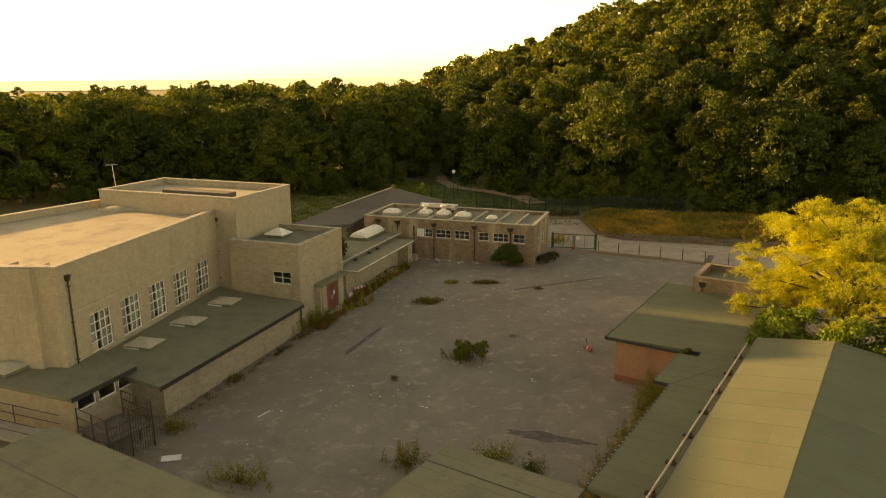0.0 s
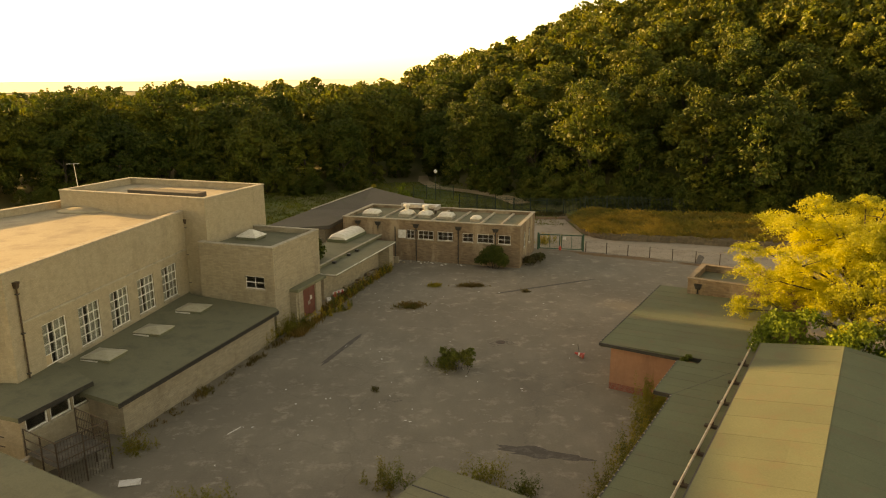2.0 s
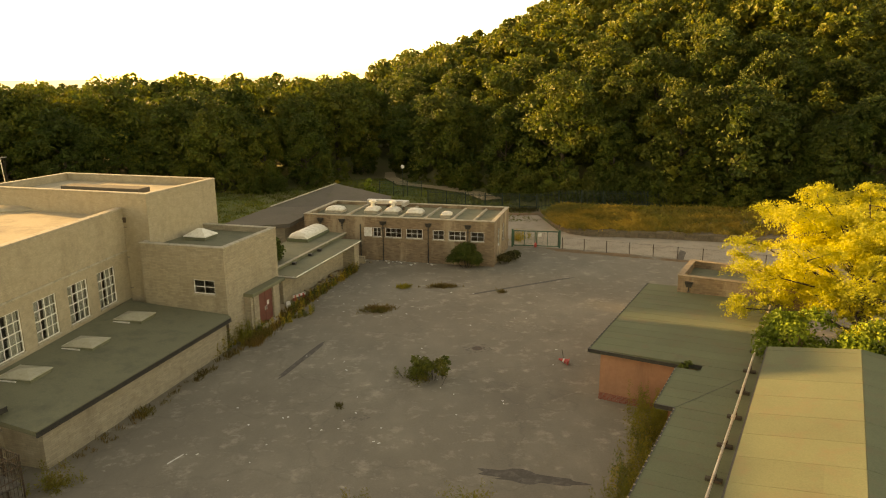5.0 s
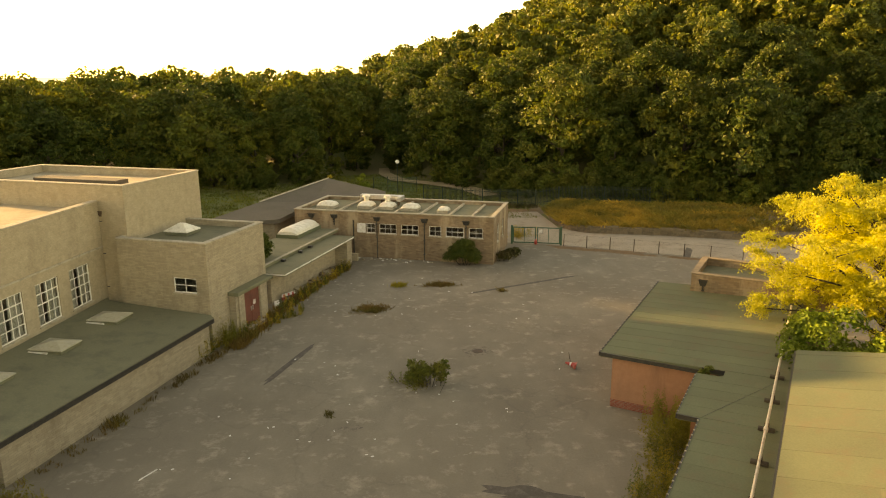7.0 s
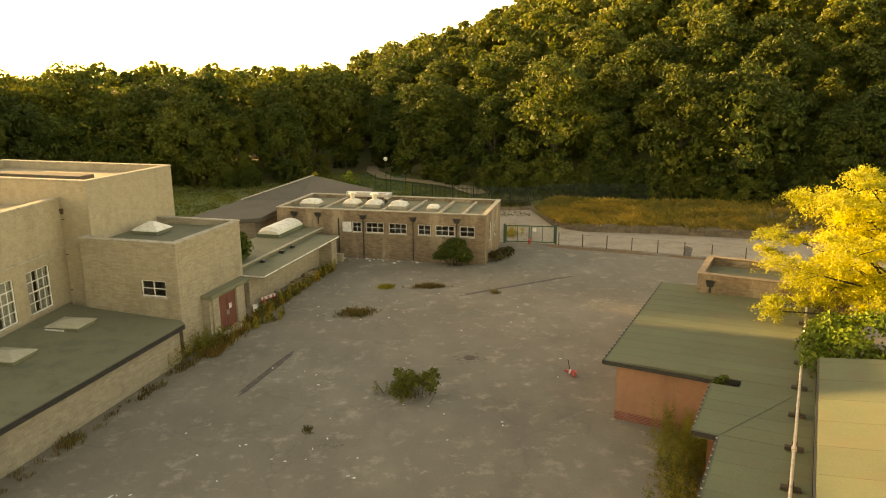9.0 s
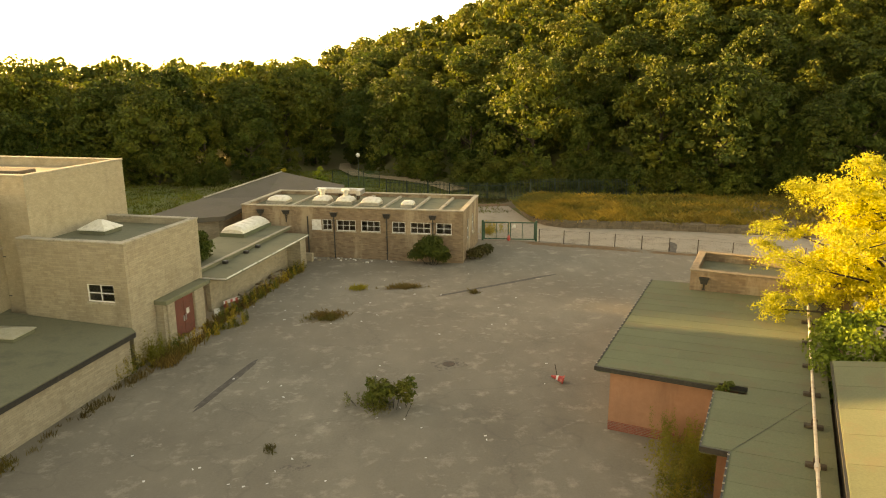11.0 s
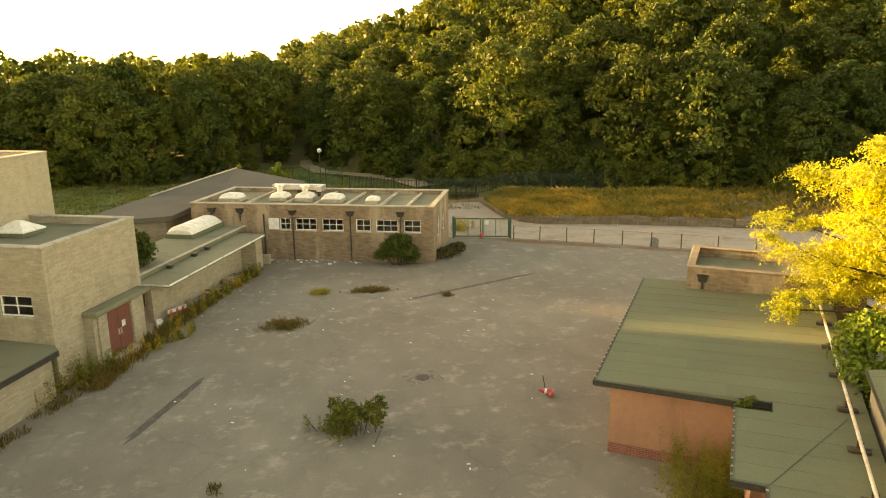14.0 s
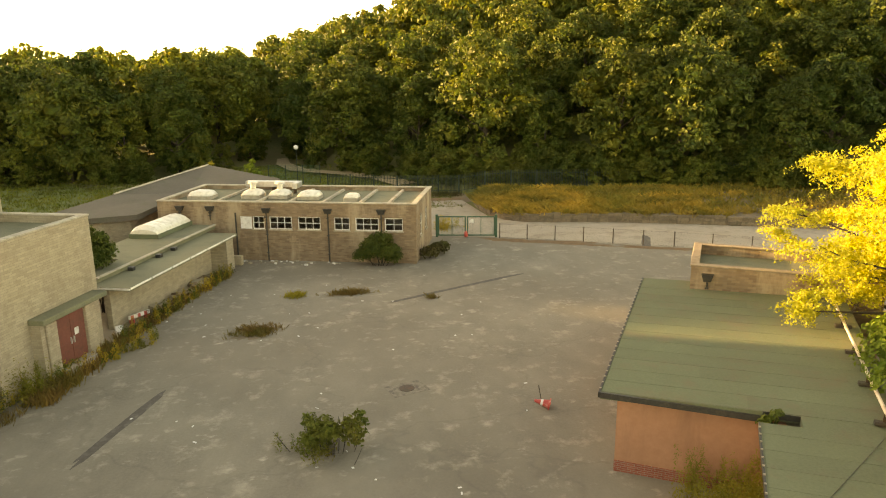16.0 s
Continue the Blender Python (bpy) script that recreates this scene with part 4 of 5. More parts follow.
downpipe(box_house, 0.75, 0, 3.55, 4.2, (0, -1), 1.8)
part("wall_stub", box(5.6, 7.0, -1.7, -1.3, 0, 0.7, bevel=0.02), BUFF, wb, "low buff brick wall stub")

mast = thing("aerial", pose(-33.0, 57.6, 9.6), "thin television aerial on the stage tower roof", "aerial")
part("mast", rod((0, 0, 0), (-0.15, 0, 2.4), 0.03, 6), GALV, mast)
part("crossbar", rod((-0.75, 0, 2.35), (0.35, 0, 2.42), 0.02, 6), GALV, mast)
for k in range(4):
    part("element", rod((-0.65 + 0.3 * k, -0.25, 2.37), (-0.65 + 0.3 * k, 0.25, 2.37), 0.01, 5), GALV, mast)
mound = bmesh.new()
bmesh.ops.create_uvsphere(mound, u_segments=20, v_segments=8, radius=1)
for v in mound.verts:
    v.co = Vector((v.co.x * 2.3, v.co.y * 1.3, max(v.co.z, 0) * 0.35))
m_ob = tagged(link_mesh("roof_vent", mound, PALE_ROOF, True), "low felted roof vent mound on the hall", "vent")
m_ob.matrix_world = pose(-30.5, 54.0, 8.552, 0, 0, 10)

# pipe along the wing roof
run = thing("roof_pipe", R, "pale painted service pipe on low supports along the roof", "pipe")
part("pipe_run", rod((8.15, -30, 3.57), (8.15, 10.5, 3.75), 0.055, 10), PIPE, run)
for k in range(14):
    y = -27.5 + 2.75 * k
    z = rz(8.15, y)
    sup = part("support", box(7.85, 8.45, y - 0.11, y + 0.11, z + 0.012, z + 0.14, bevel=0.02), BARK, run, "dark timber support block")
    part("strap", box(8.06, 8.24, y - 0.03, y + 0.03, z + 0.142, 3.58 + 0.0045 * (y + 30)), RAIL, sup)
part("joint", rod((8.15, -6.2, 3.676), (8.15, -5.9, 3.678), 0.085, 10), PIPE, run)
cable = thing("roof_cable", R, "thin black cable lying across the felt roof", "cable")
part("cable_run", rod((5.75, -5.35, rz(5.75, -5) + 0.02), (8.1, -0.6, rz(8.1, -0.6) + 0.03), 0.007, 6), BLACK, cable)
gut = part("gutter", box(GX - 0.08, GX - 0.004, -50, GY, 4.28, 4.36), BLACK, gable, "black eaves gutter")
for k in range(26):
    y = -17.0 + 0.45 * k
    part("bracket", box(5.63, 5.7, y, y + 0.06, rz(5.7, y) + 0.022, rz(5.7, y) + 0.05), COPING, wing)
for k in range(10):
    y = -5.2 + 0.45 * k
    part("bracket", box(4.74, 4.8, y, y + 0.06, rz(4.8, y) + 0.022, rz(4.8, y) + 0.05), COPING, wing)
for k in range(28):
    y = 0.2 + 0.47 * k
    part("bracket", box(-0.075, 0.0, y, y + 0.06, rz(0, y) + 0.03, rz(0, y) + 0.055), COPING, wing)

# ---------------------------------------------------------------- gate, fences, bank
gate = thing("yard_gate", pose(8.45, 76.6, 0, 0, 0, -10.5), "green tubular steel double gate across the yard entrance", "gate")
for x in (0, 5.0):
    part("post", box(x - 0.1, x + 0.1, -0.1, 0.1, 0, 1.95, bevel=0.01), GREEN_STEEL, gate)
for x0, x1 in ((0.1, 2.46), (2.54, 4.9)):
    lf = part("gate_leaf", grid_solid([x0, x0 + 0.11, x1 - 0.11, x1], [0.12, 0.22, 1.7, 1.8], lambda i, k: i != 1 or k != 1, -0.03, 0.03), GREEN_STEEL, gate)
    part("upright", rod(((x0 + x1) / 2, 0, 0.19), ((x0 + x1) / 2, 0, 1.73), 0.025, 6), GREEN_STEEL, lf)
    for k in range(24):
        xx = x0 + 0.1 + (x1 - x0 - 0.2) * k / 23
        part("wire", rod((xx, 0, 0.19), (xx, 0, 1.73), 0.005, 4), GREEN_STEEL, lf)
part("sign", box(2.75, 3.1, -0.05, -0.035, 1.2, 1.6), WHITE, gate, "small white sign")
lock = thing("litter_sack", pose(10.85, 76.0, 0), "crumpled orange and white bag hanging at the gate", "bag")
sack = bmesh.new()
bmesh.ops.create_icosphere(sack, subdivisions=2, radius=0.22)
for v in sack.verts:
    v.co = Vector((v.co.x * 0.8, v.co.y * 0.6, v.co.z * 1.3 + 0.27)) * (1 + 0.25 * noise.noise(v.co * 6))
part("bag_body", sack, RED_PLASTIC, lock)


def wire_fence(pts, spacing, h):
    ob = thing("wire_fence", Matrix(), "low chain-link fence on thin steel posts beside the road", "fence")
    for (x0, y0), (x1, y1) in zip(pts, pts[1:]):
        n = max(1, round(math.hypot(x1 - x0, y1 - y0) / spacing))
        for k in range(n):
            a, b = k / n, (k + 1) / n
            p, q = (x0 + (x1 - x0) * a, y0 + (y1 - y0) * a), (x0 + (x1 - x0) * b, y0 + (y1 - y0) * b)
            part("post", rod((*p, 0), (*p, h), 0.045, 6), RAIL, ob)
            for z in (0.06, h - 0.06):
                part("wire", rod((*p, z), (*q, z), 0.006, 4), RAIL, ob)
            net = bmesh.new()
            for s in range(12):
                t0, t1 = s / 12, (s + 1) / 12
                for ta, tb in ((t0, t1), (t1, t0)):
                    add_rod(net, (p[0] + (q[0] - p[0]) * ta, p[1] + (q[1] - p[1]) * ta, 0.06), (p[0] + (q[0] - p[0]) * tb, p[1] + (q[1] - p[1]) * tb, h - 0.06), 0.0015, 3)
            tagged(part("netting", net, RAIL, ob), kind="stuff")
    return ob


wire_fence([(13.6, 75.3), (20.0, 72.7), (26.4, 69.7), (31.4, 67.1), (46, 60)], 2.55, 1.25)


def pale_fence(pts, h):
    ob = thing("palisade_fence", Matrix(), "dark green steel palisade fence in front of the wood", "fence")
    for (x0, y0), (x1, y1) in zip(pts, pts[1:]):
        n = max(1, round(math.hypot(x1 - x0, y1 - y0) / 2.75))
        for k in range(n):
            p = [(x0 + (x1 - x0) * (k + s) / n, y0 + (y1 - y0) * (k + s) / n) for s in (0, 1)]
            za, zb = ground_z(*p[0]), ground_z(*p[1])
            part("post", rod((*p[0], za - 0.2), (*p[0], za + h), 0.06, 5), DARK_GREEN, ob)
            for z in (0.4, h - 0.35):
                part("rail", rod((*p[0], za + z), (*p[1], zb + z), 0.035, 4), DARK_GREEN, ob)
            row = bmesh.new()
            for s in range(16):
                t = (s + 0.5) / 16
                x, y, z = p[0][0] + (p[1][0] - p[0][0]) * t, p[0][1] + (p[1][1] - p[0][1]) * t, za + (zb - za) * t
                add_rod(row, (x, y - 0.03, z + 0.05), (x, y - 0.03, z + h), 0.03, 4)
            tagged(part("palisade_panel", row, DARK_GREEN, ob), kind="stuff")
    return ob


pale_fence([(-1.0, 103.0), (7.0, 99.5), (14.0, 98.4), (20.0, 97.6), (43.0, 94.0), (66.0, 91.0)], 2.2)

WALL_LINE = [(14.3, 91.0), (14.4, 87.5), (14.8, 84.6), (15.7, 82.5), (17.6, 81.1), (24.8, 79.7), (34.8, 76.5), (58.0, 66.5)]
bank_wall = thing("bank_wall", Matrix(), "low crumbling stone retaining wall below the bank", "wall")
rnd = random.Random(11)
for (x0, y0), (x1, y1) in zip(WALL_LINE, WALL_LINE[1:]):
    L = math.hypot(x1 - x0, y1 - y0)
    m = pose(x0, y0, 0, 0, 0, math.degrees(math.atan2(y1 - y0, x1 - x0)))
    s = 0.0
    while s < L - 0.05:
        e = min(L, s + rnd.uniform(0.6, 1.3))
        for z0, z1 in ((0, 0.3), (0.305, 0.58), (0.585, rnd.uniform(0.74, 0.9))):
            j = rnd.uniform(-0.04, 0.04)
            st = part("stone", box(s + 0.008, e - 0.008, j, 0.32 + j, z0, z1, bevel=0.025), BANK_STONE, bank_wall)
            st.matrix_local = m
        s = e
bm = bmesh.new()
cols_, prev = [], None
for (x0, y0), (x1, y1) in zip(WALL_LINE, WALL_LINE[1:] + [(70.0, 61.0)]):
    n = 8
    for k in range(n):
        x, y = x0 + (x1 - x0) * k / n, y0 + (y1 - y0) * k / n
        tx, ty = 17 + (x - 14) * 0.97, 94.0 - max(0, x - 17) * 0.11
        col = []
        for s in range(9):
            t = s / 8
            px, py = x + 0.2 + (tx - x - 0.2) * t, y + 0.25 + (ty - y - 0.25) * t
            z = 0.68 + 0.35 * smooth(t * 1.6) + 0.14 * noise.noise((px * 0.4, py * 0.4, 3))
            col.append((px, py, z))
        cols_.append(col)
vv = [[bm.verts.new(p) for p in c] for c in cols_]
for c0, c1 in zip(vv, vv[1:]):
    for s in range(8):
        bm.faces.new((c0[s], c1[s], c1[s + 1], c0[s + 1]))
bank_mesh = tagged(link_mesh("grass_bank", bm, EARTH, True), "earth bank under tall dry grass", "bank", kind="structure")


def tufts(name, label, places, material, h, width, per=5, seed=1, kind="stuff", lean_max=0.6, spread=0.16):
    """Grass blades, many to a tuft, as one mesh of stuff. places: x, y, z, scale."""
    r = np.random.default_rng(seed)
    P, F, n = [], [], 0
    for x, y, z, s in places:
        for _ in range(per):
            a = r.uniform(0, 6.28)
            lean = r.uniform(0.05, lean_max) * h * s
            bx, by = x + r.normal() * spread * s, y + r.normal() * spread * s
            w, hh = width * s * r.uniform(0.6, 1.3), h * s * r.uniform(0.6, 1.2)
            c, sn = math.cos(a), math.sin(a)
            P += [(bx - sn * w, by + c * w, z - 0.03), (bx + sn * w, by - c * w, z - 0.03), (bx + c * lean * 0.45 + sn * w * 0.8, by + sn * lean * 0.45 - c * w * 0.8, z + hh * 0.6), (bx + c * lean, by + sn * lean, z + hh)]
            F += [(n, n + 1, n + 2), (n, n + 2, n + 3)]
            n += 4
    return tagged(new(name, mesh_of(name, np.array(P), np.array(F), material)), label, "grass", kind=kind)


rnd = random.Random(6)
spots_g = []
for _ in range(6500):
    c = rnd.randrange(len(cols_) - 1)
    s, u, v = rnd.randrange(8), rnd.random(), rnd.random()
    a, b = cols_[c][s], cols_[c + 1][s]
    d = cols_[c][s + 1]
    spots_g.append((a[0] + (b[0] - a[0]) * u + (d[0] - a[0]) * v, a[1] + (b[1] - a[1]) * u + (d[1] - a[1]) * v, a[2] + (b[2] - a[2]) * u + (d[2] - a[2]) * v, rnd.uniform(0.7, 1.3)))
# Gold grass goes to the front and left, painting the bank's sunlit part.
sunlit_part = lambda p: noise.noise((p[0] * 0.16, p[1] * 0.3, 7)) + 0.035 * (88.5 - 0.2 * (p[0] - 15) - p[1]) + 0.012 * (30 - p[0]) > 0.0
tufts("bank_grass", "tall dry grass matted over the bank, sunlit gold put into its colour", [p for p in spots_g if sunlit_part(p)], GRASS_GOLD, 0.5, 0.05, 9, 2, lean_max=1.9, spread=0.26)
tufts("bank_grass", "greener rough grass and weeds on the bank", [p for p in spots_g if not sunlit_part(p)], BANK_GREEN, 0.5, 0.055, 9, 4, lean_max=1.7, spread=0.26)
meadow_spots = []
for _ in range(5000):
    x, y = rnd.uniform(-42, 13), rnd.uniform(90, 130)
    if y < wood_edge(x) + 3:
        meadow_spots.append((x, y, ground_z(x, y), rnd.uniform(0.6, 1.2)))
tufts("meadow_grass", "rough green meadow grass beside the wood", meadow_spots, GRASS_GREEN, 0.25, 0.05, 9, 3, lean_max=1.2, spread=0.35)

PATHLINE = [(8.7, 105.5), (5.6, 112.5), (0.8, 117.3), (-5.4, 122.0), (-8.2, 130.0), (-8.9, 139.0)]
TROD = worn("trodden_pale_earth", (0.3, 0.22, 0.13), (0.38, 0.29, 0.18), (0.22, 0.17, 0.1), 5, 0.6, 0.95)
bm = bmesh.new()
rows = []
for (x0, y0), (x1, y1) in zip(PATHLINE, PATHLINE[1:]):
    for k in range(6):
        x, y = x0 + (x1 - x0) * k / 6, y0 + (y1 - y0) * k / 6
        w = 1.9 - 0.025 * (y - 104)
        rows.append([bm.verts.new((px, py, ground_z(px, py) + 0.3)) for px, py in ((x - w * 0.8, y - w * 0.45), (x + w * 0.8, y + w * 0.45))])
for r0, r1 in zip(rows, rows[1:]):
    bm.faces.new((r0[0], r0[1], r1[1], r1[0]))
tagged(link_mesh("path", bm, TROD), "trodden earth path curving through the meadow", "path", kind="structure")

lamp = thing("street_lamp", pose(-4.9, 110.0, ground_z(-4.9, 110)), "slim lamp post with a white globe by the path", "street lamp")
part("pole", rod((0, 0, -0.2), (0, 0, 4.4), 0.06, 8, 0.04), DARK_GREEN, lamp)
g = bmesh.new()
bmesh.ops.create_icosphere(g, subdivisions=2, radius=0.3)
bmesh.ops.translate(g, verts=g.verts, vec=(0, 0, 4.66))
part("globe", g, WHITE, lamp, "white glass globe", True)

mesh_fence = thing("sports_fence", pose(-8.6, 111.2, ground_z(-8, 111), 0, 0, -8), "green weldmesh fence panels in the meadow", "fence")
for k in range(4):
    part("post", box(2.2 * k - 0.04, 2.2 * k + 0.04, -0.04, 0.04, -0.2, 2.4), DARK_GREEN, mesh_fence)
for k in range(3):
    net = bmesh.new()
    for s in range(14):
        add_rod(net, (2.2 * k + 0.15 * s + 0.1, 0, 0.1), (2.2 * k + 0.15 * s + 0.1, 0, 2.35), 0.012, 4)
    for s in range(8):
        add_rod(net, (2.2 * k, 0, 0.15 + 0.3 * s), (2.2 * k + 2.2, 0, 0.15 + 0.3 * s), 0.012, 4)
    tagged(part("mesh_panel", net, GREEN_STEEL, mesh_fence), kind="stuff")

# ---------------------------------------------------------------- planting near the yard
def yellow_tree():
    ob = thing("golden_tree", pose(25.5, 42.9, 0), "golden yellow-leaved tree with spreading branches beside the roofs", "tree")
    r = random.Random(3)
    nr = np.random.default_rng(8)
    wood = bmesh.new()
    add_rod(wood, (0, 0, -0.1), (0.2, -0.1, 3.0), 0.3, 9, 0.22)
    plates = []
    for k in range(46):
        a = 2.4 * k + r.uniform(-0.25, 0.25)
        t = (k + 0.5) / 46
        lift = 0.65 + 7.6 * t ** 1.05 + r.uniform(-0.3, 0.3)
        reach = (7.2 if lift < 2.8 else 6.6) * math.sqrt(max(0.02, 1 - max(0.0, (lift - 1.6) / 6.9) ** 2)) * (r.uniform(0.88, 1.04) if k % 3 else r.uniform(0.45, 0.75))
        root = Vector((0.2, -0.1, 2.2 + 4.0 * t))
        end = Vector((math.cos(a) * reach, math.sin(a) * reach, 3.0 + lift))
        knee = root.lerp(end, 0.5) + Vector((0, 0, 0.5))
        add_rod(wood, root, knee, 0.11, 6, 0.065)
        add_rod(wood, knee, end, 0.065, 6, 0.02)
        for s in range(9):
            f = (s + r.uniform(0.3, 1.0)) / 9
            p = root.lerp(knee, f * 2) if f < 0.5 else knee.lerp(end, f * 2 - 1)
            if f < 0.33:
                continue
            q = p + Vector((r.uniform(-1.2, 1.2), r.uniform(-1.2, 1.2), r.uniform(-0.6, 0.8)))
            add_rod(wood, p, q, 0.03, 4, 0.01)
            plates.append((*q, r.uniform(0.55, 1.15)))
        plates.append((*end, r.uniform(0.7, 1.1)))
    part("trunk", wood, BARK, ob)
    plates = np.array(plates)
    # each plate carries feathery sprays that arch outward and droop at the tip
    sprays, per = 17, 42
    idx = np.repeat(np.arange(len(plates)), sprays)
    hub, size = plates[idx, :3], plates[idx, 3]
    ang = np.arctan2(hub[:, 1], hub[:, 0]) + nr.normal(0, 1.1, len(idx))
    way = np.stack([np.cos(ang), np.sin(ang), nr.uniform(-0.15, 0.5, len(idx))], 1)
    start = hub + nr.normal(0, 0.32, (len(idx), 3)) * size[:, None] * [1, 1, 0.45]
    u = nr.uniform(0, 1, (len(idx), per))
    length = (size * nr.uniform(0.7, 1.35, len(idx)))[:, None]
    c = start[:, None] + way[:, None] * (u * length)[..., None] + nr.normal(0, 0.085, (len(idx), per, 3))
    c[..., 2] -= (u ** 2) * 0.38 * length
    c = c.reshape(-1, 3)
    floor = np.where((c[:, 1] < -2.5) & (c[:, 0] > -3.5), 4.9, 3.6)
    c = c[c[:, 2] > floor]
    up = nr.normal(size=c.shape) + [0, 0, 0.9]
    up /= np.linalg.norm(up, axis=1)[:, None]
    e = np.cross(up, nr.normal(size=c.shape))
    e /= np.linalg.norm(e, axis=1)[:, None]
    f = np.cross(up, e)
    z = nr.uniform(0.045, 0.082, len(c))[:, None]
    pts = np.stack([c - e * z, c - f * z * 0.5, c + e * z, c + f * z * 0.5], 1).reshape(-1, 3)
    q = np.arange(len(c) * 4).reshape(-1, 4)
    faces = np.concatenate([q[:, [0, 1, 2]], q[:, [0, 2, 3]]])
    cr = new("crown", mesh_of("crown", pts, faces, LEAF_YELLOW))
    cr.parent = ob
    return ob


yellow_tree()


def shrub(name, m, lobes, leaves, size, material, label, category="shrub", stems=7, seed=1, squash=0.8, kind=""):
    ob = thing(name, m, label, category, kind=kind)
    r = np.random.default_rng(seed)
    pts, faces = leaf_cloud(r, lobes, leaves, size, squash)
    pts[:, 2] = np.maximum(pts[:, 2], 0.02)
    c = new("foliage", mesh_of("foliage", pts, faces, material))
    c.parent = ob
    b = bmesh.new()
    for k in range(stems):
        l = lobes[k % len(lobes)]
        add_rod(b, (l[0] * 0.3 + 0.05 * k, l[1] * 0.3, -0.05), (l[0], l[1], l[2] + l[3] * 0.3), 0.03, 5, 0.01)
    part("stems", b, BARK, ob)
    return ob


def spire_arrays(places, h, leaves, size, seed):
    """Leaves along upright weed stems. places: x, y, z, scale."""
    r = np.random.default_rng(seed)
    C, S = [], []
    for x, y, z, s in places:
        hh = h * s
        t = r.uniform(0.05, 1.0, leaves)
        lean = r.normal(0, 0.12, 2)
        wide = 0.16 * (1.05 - t) * s + 0.03
        C.append(np.stack([x + lean[0] * t * hh + r.normal(0, 1, leaves) * wide, y + lean[1] * t * hh + r.normal(0, 1, leaves) * wide, z + t * hh], 1))
        S.append(size * r.uniform(0.5, 1.2, leaves) * (1.15 - 0.6 * t))
    c, z = np.concatenate(C), np.concatenate(S)[:, None]
    up = r.normal(size=c.shape)
    up /= np.linalg.norm(up, axis=1)[:, None]
    e = np.cross(up, r.normal(size=c.shape)) + [0, 0, 0.6]
    e /= np.linalg.norm(e, axis=1)[:, None]
    f = np.cross(up, e)
    pts = np.stack([c - e * z, c - f * z * 0.35, c + e * z, c + f * z * 0.35], 1).reshape(-1, 3)
    q = np.arange(len(c) * 4).reshape(-1, 4)
    return pts, np.concatenate([q[:, [0, 1, 2]], q[:, [0, 2, 3]]])


def spires(name, label, places, material, h, leaves, size, seed):
    return tagged(new(name, mesh_of(name, *spire_arrays(places, h, leaves, size, seed), material)), label, "weeds", kind="stuff")


ivy = []
r = np.random.default_rng(12)
for k in range(74):
    ivy.append((r.uniform(-0.3, 9.5), r.uniform(-0.7, 2.6), r.uniform(2.4, 5.4) - 0.2 * (k % 3), r.uniform(0.6, 1.1)))
shrub("ivy_mass", R @ pose(8.9, 2.2, 0), ivy, 30000, 0.11, LEAF_IVY, "dense green ivy mass against the gable end", "ivy", 12, 13)
rnd = random.Random(14)
bush = thing("self_sown_bush", pose(-0.25, 42.6, 0), "self-sown bush with thin reddish stems growing through the asphalt", "bush")
shoots = []
for _ in range(95):
    x, y = rnd.gauss(0, 0.75), rnd.gauss(0, 0.4)
    shoots.append((x, y, 0, rnd.uniform(0.5, 1.05) * max(0.45, 1 - 0.28 * abs(x - 0.3))))
fp, ff = spire_arrays([q for q in shoots if q[0] < 0.1], 1.45, 50, 0.08, 14)
nb = np.random.default_rng(19)
heads = [(nb.uniform(-0.7, 1.3), nb.normal(0, 0.3), nb.uniform(0.2, 1.15), nb.uniform(0.2, 0.4)) for _ in range(34)]
bp, bf = leaf_cloud(nb, heads, 1500, 0.095, 0.85)
fol = new("foliage", mesh_of("foliage", np.concatenate([fp, bp]), np.concatenate([ff, bf + len(fp)]), LEAF_WEED))
fol.parent = bush
for x, y, _, s in shoots[::3]:
    b = bmesh.new()
    add_rod(b, (x * 0.8, y * 0.8, -0.02), (x * 1.05, y * 1.05, 1.45 * s), 0.014, 4, 0.006)
    part("stem", b, BARK, bush)
wbb = [(-1.4, 0, 0.7, 0.8), (0, 0.1, 1.1, 1.0), (1.2, 0, 0.9, 0.9), (0.4, 0, 1.8, 0.8), (-0.5, 0, 1.5, 0.7), (1.7, 0.2, 0.5, 0.6)]
shrub("wall_bush", pose(2.9, 68.2, 0, 0, 0, -15), [(x * 0.7 + 0.3 * math.sin(9 * k + z), y, z + 0.15 * math.cos(4 * k), r_ * 0.8) for k in range(4) for x, y, z, r_ in wbb], 8500, 0.09, LEAF_HILL, "dark green bush against the classroom wall", "bush", 8, 15)
shrub("corner_bush", pose(6.9, 69.6, 0, 0, 0, -15), [(0, 0, 0.4, 0.6), (0.5, 1.2, 0.4, 0.6), (0.8, 2.4, 0.3, 0.5)], 900, 0.14, BROWN_WEED, "low brownish scrub at the building corner", "bush", 5, 16)
shrub("courtyard_shrub", pose(-13.7, 60.4, 0), [(0, 0, 3.0, 0.9), (0.4, 0.4, 3.6, 0.8), (-0.5, 0.6, 3.9, 0.7), (0.1, 0.9, 3.2, 0.8), (0.4, 0.1, 4.4, 0.55), (-0.2, 0.3, 4.8, 0.45), (-0.8, 0, 2.7, 0.8), (-0.9, 0.3, 3.6, 0.6)], 4800, 0.11, LEAF_GREEN, "green shrub rising behind the covered way", "shrub", 7, 17)
